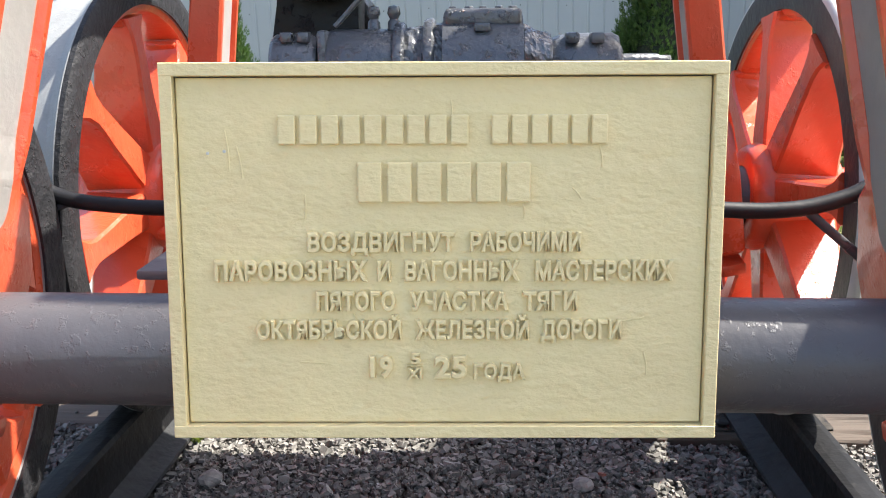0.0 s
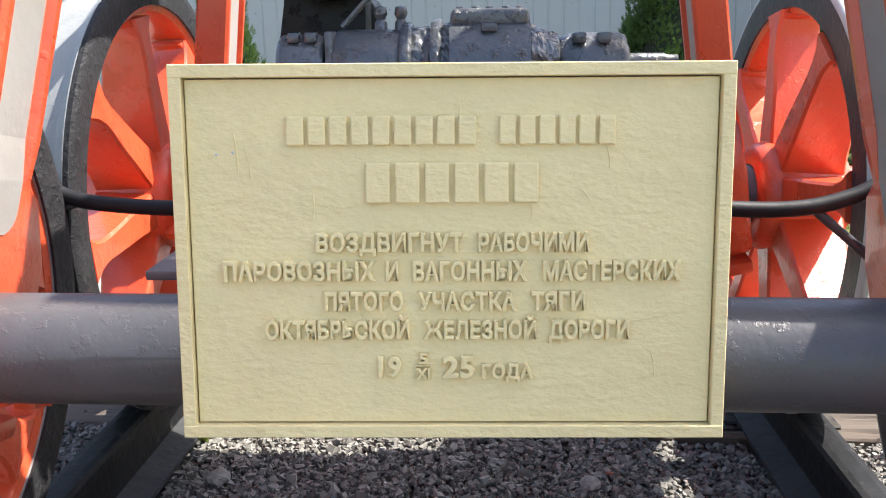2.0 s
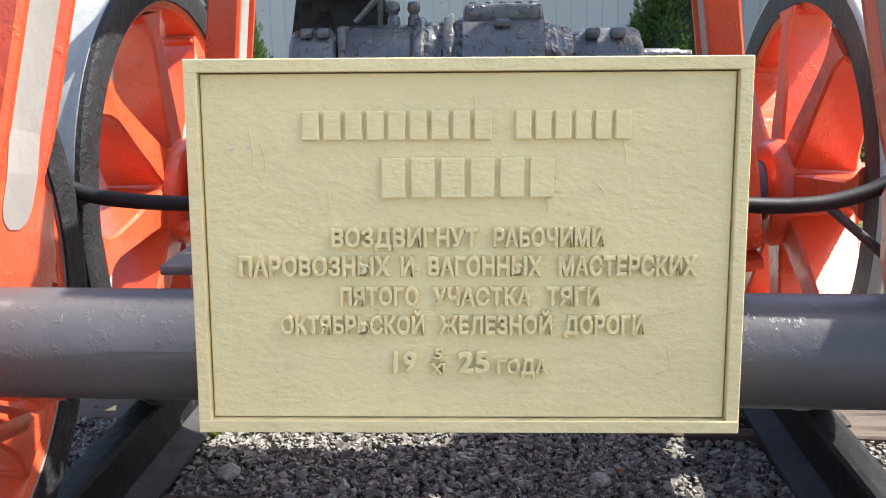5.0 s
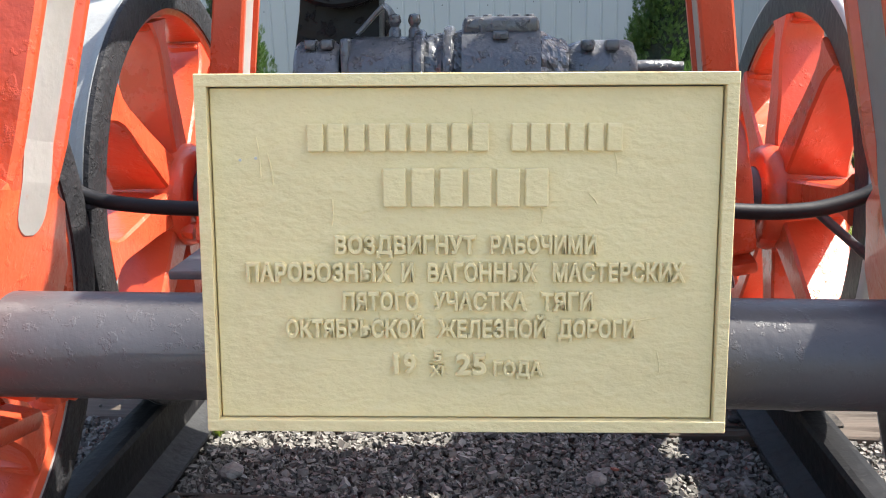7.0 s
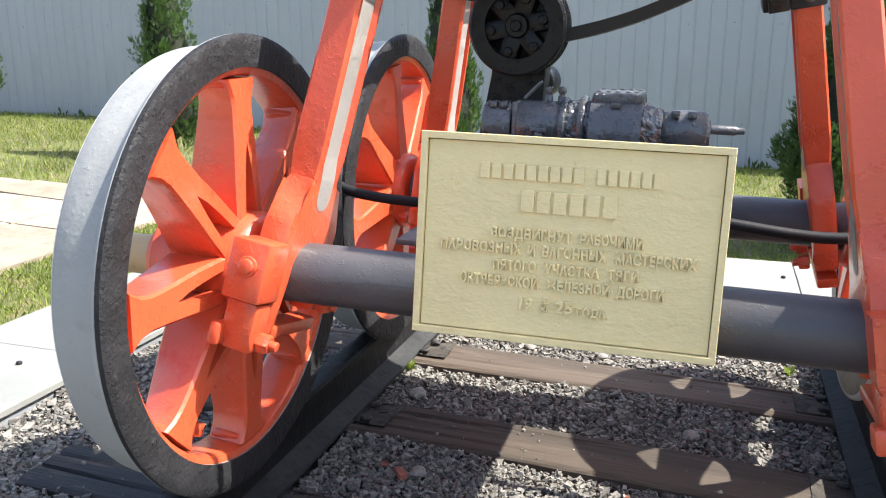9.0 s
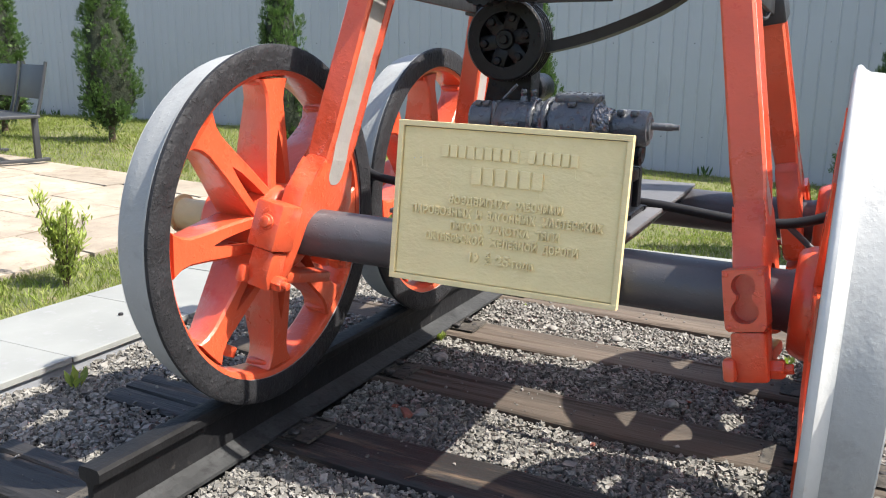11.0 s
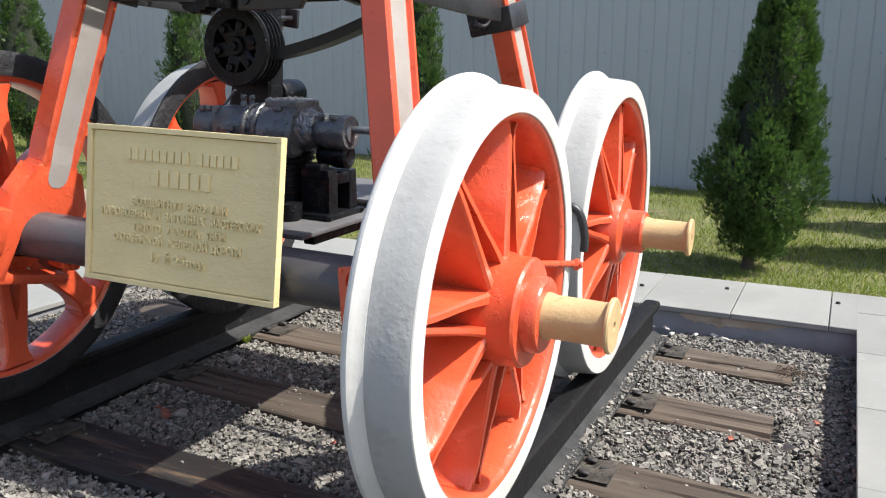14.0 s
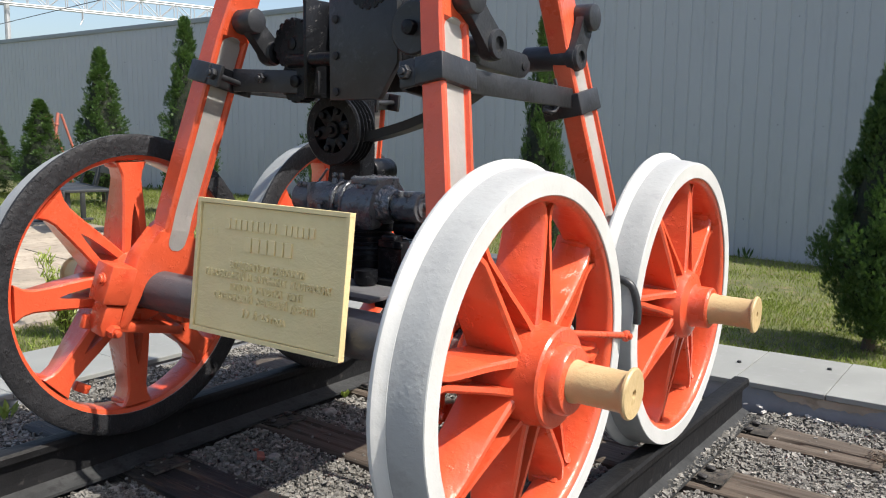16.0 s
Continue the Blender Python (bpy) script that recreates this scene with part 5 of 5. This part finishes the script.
# ---- thujas ----
def thuja_crown(seed, clumps, fans, size, height, width):
    """Upright feathery sprays, each a stem with scaly side twigs, gathered in puffs that give a lumpy outline."""
    r = np.random.RandomState(seed)
    t = (np.arange(clumps) + r.uniform(0, 1, clumps)) / clumps
    a0 = r.uniform(0, 2 * np.pi, clumps)
    lump = np.array([noise.noise((math.cos(a) * 1.6, math.sin(a) * 1.6, u * 7 + seed)) for a, u in zip(a0, t)])
    env = width * (0.42 + 0.66 * np.minimum(1, t / 0.2) ** 0.7) * (1 - np.maximum(0, (t - 0.17) / 0.83) ** 1.12) + 0.012
    env = env * (1 + 0.26 * lump) * r.uniform(0.66, 0.96, clumps)
    c = np.stack([np.cos(a0) * env, np.sin(a0) * env, 0.17 + t * (height - 0.26)], -1)
    puff = r.uniform(0.060, 0.110, clumps) * (1 - 0.45 * t)
    c = np.repeat(c, fans, 0)
    n = len(c)
    off = r.normal(0, 1, (n, 3))
    off /= np.linalg.norm(off, axis=1)[:, None]
    p = c + off * (np.repeat(puff, fans) * r.uniform(0.55, 1.05, n))[:, None] * np.array([1.0, 1.0, 1.5])
    a = np.arctan2(p[:, 1], p[:, 0])
    out = np.stack([np.cos(a), np.sin(a), 0 * a], -1)
    tang = np.stack([-np.sin(a), np.cos(a), 0 * a], -1)
    up = np.array([0, 0, 1.0])
    d = off * 0.5 + out * r.uniform(-0.2, 0.3, n)[:, None] + up * r.uniform(0.4, 1.0, n)[:, None] + tang * r.uniform(-0.4, 0.4, n)[:, None]
    d /= np.linalg.norm(d, axis=1)[:, None]
    tw = r.uniform(-1.2, 1.2, n)[:, None]
    w = tang * np.cos(tw) + out * np.sin(tw)
    w -= d * np.sum(w * d, 1)[:, None]
    w /= np.linalg.norm(w, axis=1)[:, None]
    L = (size * r.uniform(0.7, 1.3, n))[:, None, None]
    # the spray in its own plane: (along, across)
    quads = [[(0, -0.04), (0, 0.04), (1.0, 0.05), (1.0, -0.05)]]
    for k in range(2):
        y, l = 0.10 + 0.36 * k, 0.62 - 0.18 * k
        for sg in (-1, 1):
            e = (y + l * 0.82, sg * l * 0.62)
            quads.append([(y, 0), (y + l * 0.60, sg * l * 0.26), e, (y + l * 0.36, sg * l * 0.50)])
    local = np.array(quads).reshape(-1, 2)
    V = p[:, None, :] + d[:, None, :] * local[None, :, :1] * L + w[:, None, :] * local[None, :, 1:] * L
    V += out[:, None, :] * (0.18 * local[None, :, :1] ** 2) * L
    m = len(local)
    me = bpy.data.meshes.new("crown")
    me.vertices.add(n * m)
    me.vertices.foreach_set("co", V.ravel())
    me.loops.add(n * m)
    me.loops.foreach_set("vertex_index", np.arange(n * m))
    me.polygons.add(n * m // 4)
    me.polygons.foreach_set("loop_start", np.arange(0, n * m, 4))
    me.update()
    me.shade_flat()
    me.materials.append(THUJA)
    return me


# a solid core that fills the crown with painted shade
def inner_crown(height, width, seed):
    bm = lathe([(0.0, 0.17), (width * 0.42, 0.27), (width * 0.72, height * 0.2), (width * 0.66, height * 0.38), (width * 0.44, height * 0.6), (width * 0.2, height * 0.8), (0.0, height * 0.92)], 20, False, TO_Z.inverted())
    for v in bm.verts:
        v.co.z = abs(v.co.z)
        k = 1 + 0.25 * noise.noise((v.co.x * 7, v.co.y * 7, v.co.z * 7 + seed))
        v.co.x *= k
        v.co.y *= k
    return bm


CROWNS = [(thuja_crown(s, c, f, w, 2.35, 0.40), s) for s, c, f, w in ((1, 330, 140, 0.034), (2, 150, 62, 0.046), (3, 150, 62, 0.046))]
# the last two trees are added out of view to shade the right lawn
for i, (x, y, h, w, kind_) in enumerate(((1.00, 3.98, 0.98, 0.82, 0), (-1.72, 4.62, 0.98, 0.64, 1), (-4.42, 4.85, 1.0, 0.74, 2), (-6.98, 5.0, 1.05, 0.9, 1), (-8.9, 5.05, 0.93, 1.0, 2), (-10.5, 5.05, 0.64, 1.05, 1), (-11.8, 5.0, 0.50, 1.0, 2), (2.80, 4.85, 1.15, 1.35, 2), (3.35, 6.2, 1.3, 1.6, 1))):
    z = ground_z(x, y)
    tree = thing("thuja_tree", pose(x, y, z, 0, 4 if i == 0 else 0.5, 0) @ pose(0, 0, 0, 0, 0, 40 * i), "narrow green thuja conifer on the lawn, the last two added out of view for shade", "tree", "row of thujas")
    part("trunk", tube([(0, 0, -0.08), (0.008, 0, 0.12), (0.0, 0.01, 0.6), (0, 0, 1.3)], [0.045, 0.036, 0.026, 0.012], 10), BARK, tree)
    cr = new("crown", CROWNS[kind_][0])
    cr.parent = tree
    cr.scale = (w, w, h)
    ic = part("inner_foliage", inner_crown(2.35 * h, 0.40 * w, i), THUJA_SHADE, tree, "inner foliage core, its near-black colour standing for shade within the crown")

bush = thing("juniper_bush", pose(-2.80, 0.87, ground_z(-2.8, 0.9)), "small sparse juniper bush in the grass strip", "bush")
r = random.Random(31)
for k in range(13):
    a = r.uniform(0, 6.28)
    top = Vector((math.cos(a) * r.uniform(0.03, 0.13), math.sin(a) * r.uniform(0.03, 0.13), r.uniform(0.25, 0.48)))
    pts = smooth_path([(0, 0, -0.02), top * 0.5 + Vector((0.01, 0, 0.02)), top], 4)
    part("stem", tube(pts, [0.006 - 0.0045 * i / (len(pts) - 1) for i in range(len(pts))], 6), BARK, bush)
    bm = bmesh.new()
    for p in pts[2:]:
        for _ in range(15):
            d = Vector((r.uniform(-1, 1), r.uniform(-1, 1), r.uniform(0.3, 1.5))).normalized()
            L = r.uniform(0.02, 0.06)
            s = d.cross(Vector((0.3, 0.2, 0.9))).normalized() * 0.005
            q = p + Vector((r.uniform(-1, 1), r.uniform(-1, 1), r.uniform(-1, 1))) * 0.028
            bm.faces.new([bm.verts.new(c) for c in (q - s * 0.5, q + s * 0.5, q + d * L * 0.6 + s, q + d * L, q + d * L * 0.6 - s)])
    part("sprays", bm, BUSH, bush, "", False)


# ---- grass ----
def grass(name, regions, seed, label):
    r = np.random.RandomState(seed)
    V = []
    for x0, x1, y0, y1, count, h in regions:
        x, y = r.uniform(x0, x1, count), r.uniform(y0, y1, count)
        z = np.array([ground_z(a, b) for a, b in zip(x, y)])
        patch = np.array([noise.noise((a * 1.3, b * 1.3, 7)) for a, b in zip(x, y)])
        keep = r.uniform(-0.55, 0.6, count) < patch + 0.25
        x, y, z = x[keep], y[keep], z[keep] - 0.01
        c = len(x)
        a, b = r.uniform(0, 2 * np.pi, c), r.uniform(0, 2 * np.pi, c)
        L = h * r.uniform(0.5, 1.3, c)
        w = 0.0018 + 0.0022 * r.uniform(0, 1, c)
        lean = r.uniform(0.1, 0.9, c)
        dx, dy = np.cos(a) * w, np.sin(a) * w
        tx, ty = np.cos(b) * L * lean, np.sin(b) * L * lean
        V.append(np.stack([np.stack([x - dx, y - dy, z], -1), np.stack([x + dx, y + dy, z], -1), np.stack([x + dx * 0.7 + tx * 0.5, y + dy * 0.7 + ty * 0.5, z + L * 0.65], -1), np.stack([x + tx, y + ty, z + L * 0.95], -1), np.stack([x - dx * 0.7 + tx * 0.5, y - dy * 0.7 + ty * 0.5, z + L * 0.65], -1)], 1))
    V = np.concatenate(V)
    c = len(V)
    me = bpy.data.meshes.new(name)
    me.vertices.add(5 * c)
    me.vertices.foreach_set("co", V.ravel())
    me.loops.add(5 * c)
    me.loops.foreach_set("vertex_index", np.arange(5 * c))
    me.polygons.add(c)
    me.polygons.foreach_set("loop_start", np.arange(0, 5 * c, 5))
    me.update()
    me.materials.append(GRASS)
    return tagged(new(name, me), label, "grass", kind="stuff")


grass("lawn_grass", ((-3.1, 5.0, BY1 + KW + 0.01, 5.2, 95000, 0.042), (-3.1, 5.0, 5.2, FY - 0.02, 34000, 0.05), (-12.0, -3.1, 3.47, FY - 0.02, 60000, 0.055), (-3.15, BX0 - KW - 0.01, -1.2, BY1 + KW, 22000, 0.045)), 6, "short patchy green lawn with dry tufts")
r = random.Random(77)
bm = bmesh.new()
for k in range(24):
    x = r.uniform(-12, 4)
    for _ in range(7):
        a = r.uniform(0, 6.28)
        h = r.uniform(0.04, 0.14)
        p = Vector((x + r.uniform(-0.06, 0.06), FY - 0.05 - r.uniform(0, 0.12), ground_z(x, FY)))
        d = Vector((math.cos(a) * 0.4, math.sin(a) * 0.4, 1)) * h
        s = Vector((0.012, 0.003, 0))
        bm.faces.new([bm.verts.new(c) for c in (p - s * 0.3, p + s * 0.3, p + d * 0.6 + s, p + d, p + d * 0.6 - s)])
tagged(link("fence_weeds", bm, THUJA), "dark weeds along the foot of the fence", "weeds", kind="stuff")


# ---- bench ----
bench = thing("bench", pose(-6.56, 3.22, ground_z(-6.56, 4) + 0.032, 0, 0, -18), "dark grey steel bench with mesh seats on the terrace", "bench")
for k, x in enumerate((-0.66, 0.0)):
    part("seat", box(x + 0.02, x + 0.62, -0.25, 0.22, 0.40, 0.43, 0.008), BENCH, bench)
    part("backrest", box(x + 0.05, x + 0.59, -0.012, 0.012, 0.05, 0.36, 0.006, 2, Matrix.Translation((0, 0.24, 0.52)) @ Matrix.Rotation(radians(-12), 4, "X")), BENCH, bench)
    for xx in (x + 0.045, x + 0.595):
        part("back_post", tube([(xx, 0.20, 0.42), (xx, 0.24, 0.55), (xx, 0.32, 0.90)], 0.016, 8), BENCH, bench)
for x in (-0.56, 0.52):
    for y in (-0.2, 0.2):
        part("leg", box(x - 0.025, x + 0.025, y - 0.025, y + 0.025, 0.02, 0.41, 0.004), BENCH, bench)
    part("foot_bar", box(x - 0.03, x + 0.03, -0.32, 0.30, 0.0, 0.03, 0.004), BENCH, bench)
part("front_rail", box(-0.68, 0.66, -0.27, -0.245, 0.36, 0.42, 0.004), BENCH, bench)

# ---- red ladder against the fence ----
ladder = thing("step_ladder", pose(-11.1, 5.6, ground_z(-11, 5)), "faded red step ladder standing on the lawn", "ladder")
for x in (-0.2, 0.2):
    part("stile", tube([(x, -0.25, 0), (x * 0.8, 0.0, 1.30)], 0.025, 8), LADDER, ladder)
    part("rear_leg", tube([(x, 0.45, 0), (x * 0.8, 0.05, 1.28)], 0.02, 8), LADDER, ladder)
for k in range(4):
    z = 0.28 + k * 0.28
    part("rung", box(-0.2, 0.2, -0.25 + 0.19 * z - 0.03, -0.25 + 0.19 * z + 0.03, z - 0.012, z + 0.012, 0.004), LADDER, ladder)

# ---- beyond the fence: catenary gantry, wires and a house ----
gantry = thing("catenary_gantry", pose(0, 0, 0), "pale lattice gantry that carries railway wires beyond the fence", "gantry")
A, B = Vector((-55.0, 16.5, 9.15)), Vector((-40.5, 49.5, 8.2))
side = (B - A).normalized().cross(Vector((0, 0, 1)))
NB = 32
for off in (-0.45, 0.45):
    for dz in (0.0, 1.05):
        part("chord", tube([A + side * off + Vector((0, 0, dz)), B + side * off + Vector((0, 0, dz))], 0.06, 6), GALV, gantry)
    for k in range(NB):
        p, q = A.lerp(B, k / NB), A.lerp(B, (k + 1) / NB)
        lo, hi = (Vector((0, 0, 0)), Vector((0, 0, 1.05)))
        part("lattice_bar", tube([p + side * off + lo, p + side * off + hi], 0.035, 5), GALV, gantry)
        a, b = (lo, hi) if k % 2 else (hi, lo)
        part("lattice_bar", tube([p + side * off + a, q + side * off + b], 0.03, 5), GALV, gantry)
for k in (0.28, 0.72):
    p = A.lerp(B, k)
    part("mast", tube([p + Vector((0, 0, -9.5)), p + Vector((0, 0, 1.1))], 0.16, 8), GALV, gantry)
for k in range(6):
    p = A.lerp(B, 0.08 + 0.16 * k)
    part("insulator", tube([p, p + Vector((0, 0, -0.5)), p + Vector((0.2, -0.3, -0.9))], [0.05, 0.07, 0.03], 6), GALV, gantry)
for k, (dz, y0) in enumerate(((-0.9, 0.15), (-1.5, 0.25), (-0.7, 0.55), (0.3, 0.85), (-1.2, 0.9))):
    p = A.lerp(B, y0)
    w = tagged(link("overhead_wire", tube([p + Vector((-60, 14, dz - 0.5)), p + Vector((0, 0, dz)), p + Vector((70, -10, dz + 0.3))], 0.02, 5), RUBBER), "thin dark overhead railway wire in the sky", "wire", "overhead wires")
house = thing("house", pose(-27, 58, -0.2), "pale cream building far behind the fence", "building")
part("wall", box(-5, 12, -5, 5, 0, 16.2, 0.05), BUILDING, house)
part("roof", box(-5.3, 12.3, -5.3, 5.3, 16.21, 16.8, 0.05), FENCECAP, house)
for k in range(5):
    for j in range(4):
        wdw = part("window", box(-3.6 + k * 3.2, -2.2 + k * 3.2, -5.06, -4.96, 2.2 + j * 3.6, 4.0 + j * 3.6, 0.02), BENCH, house)
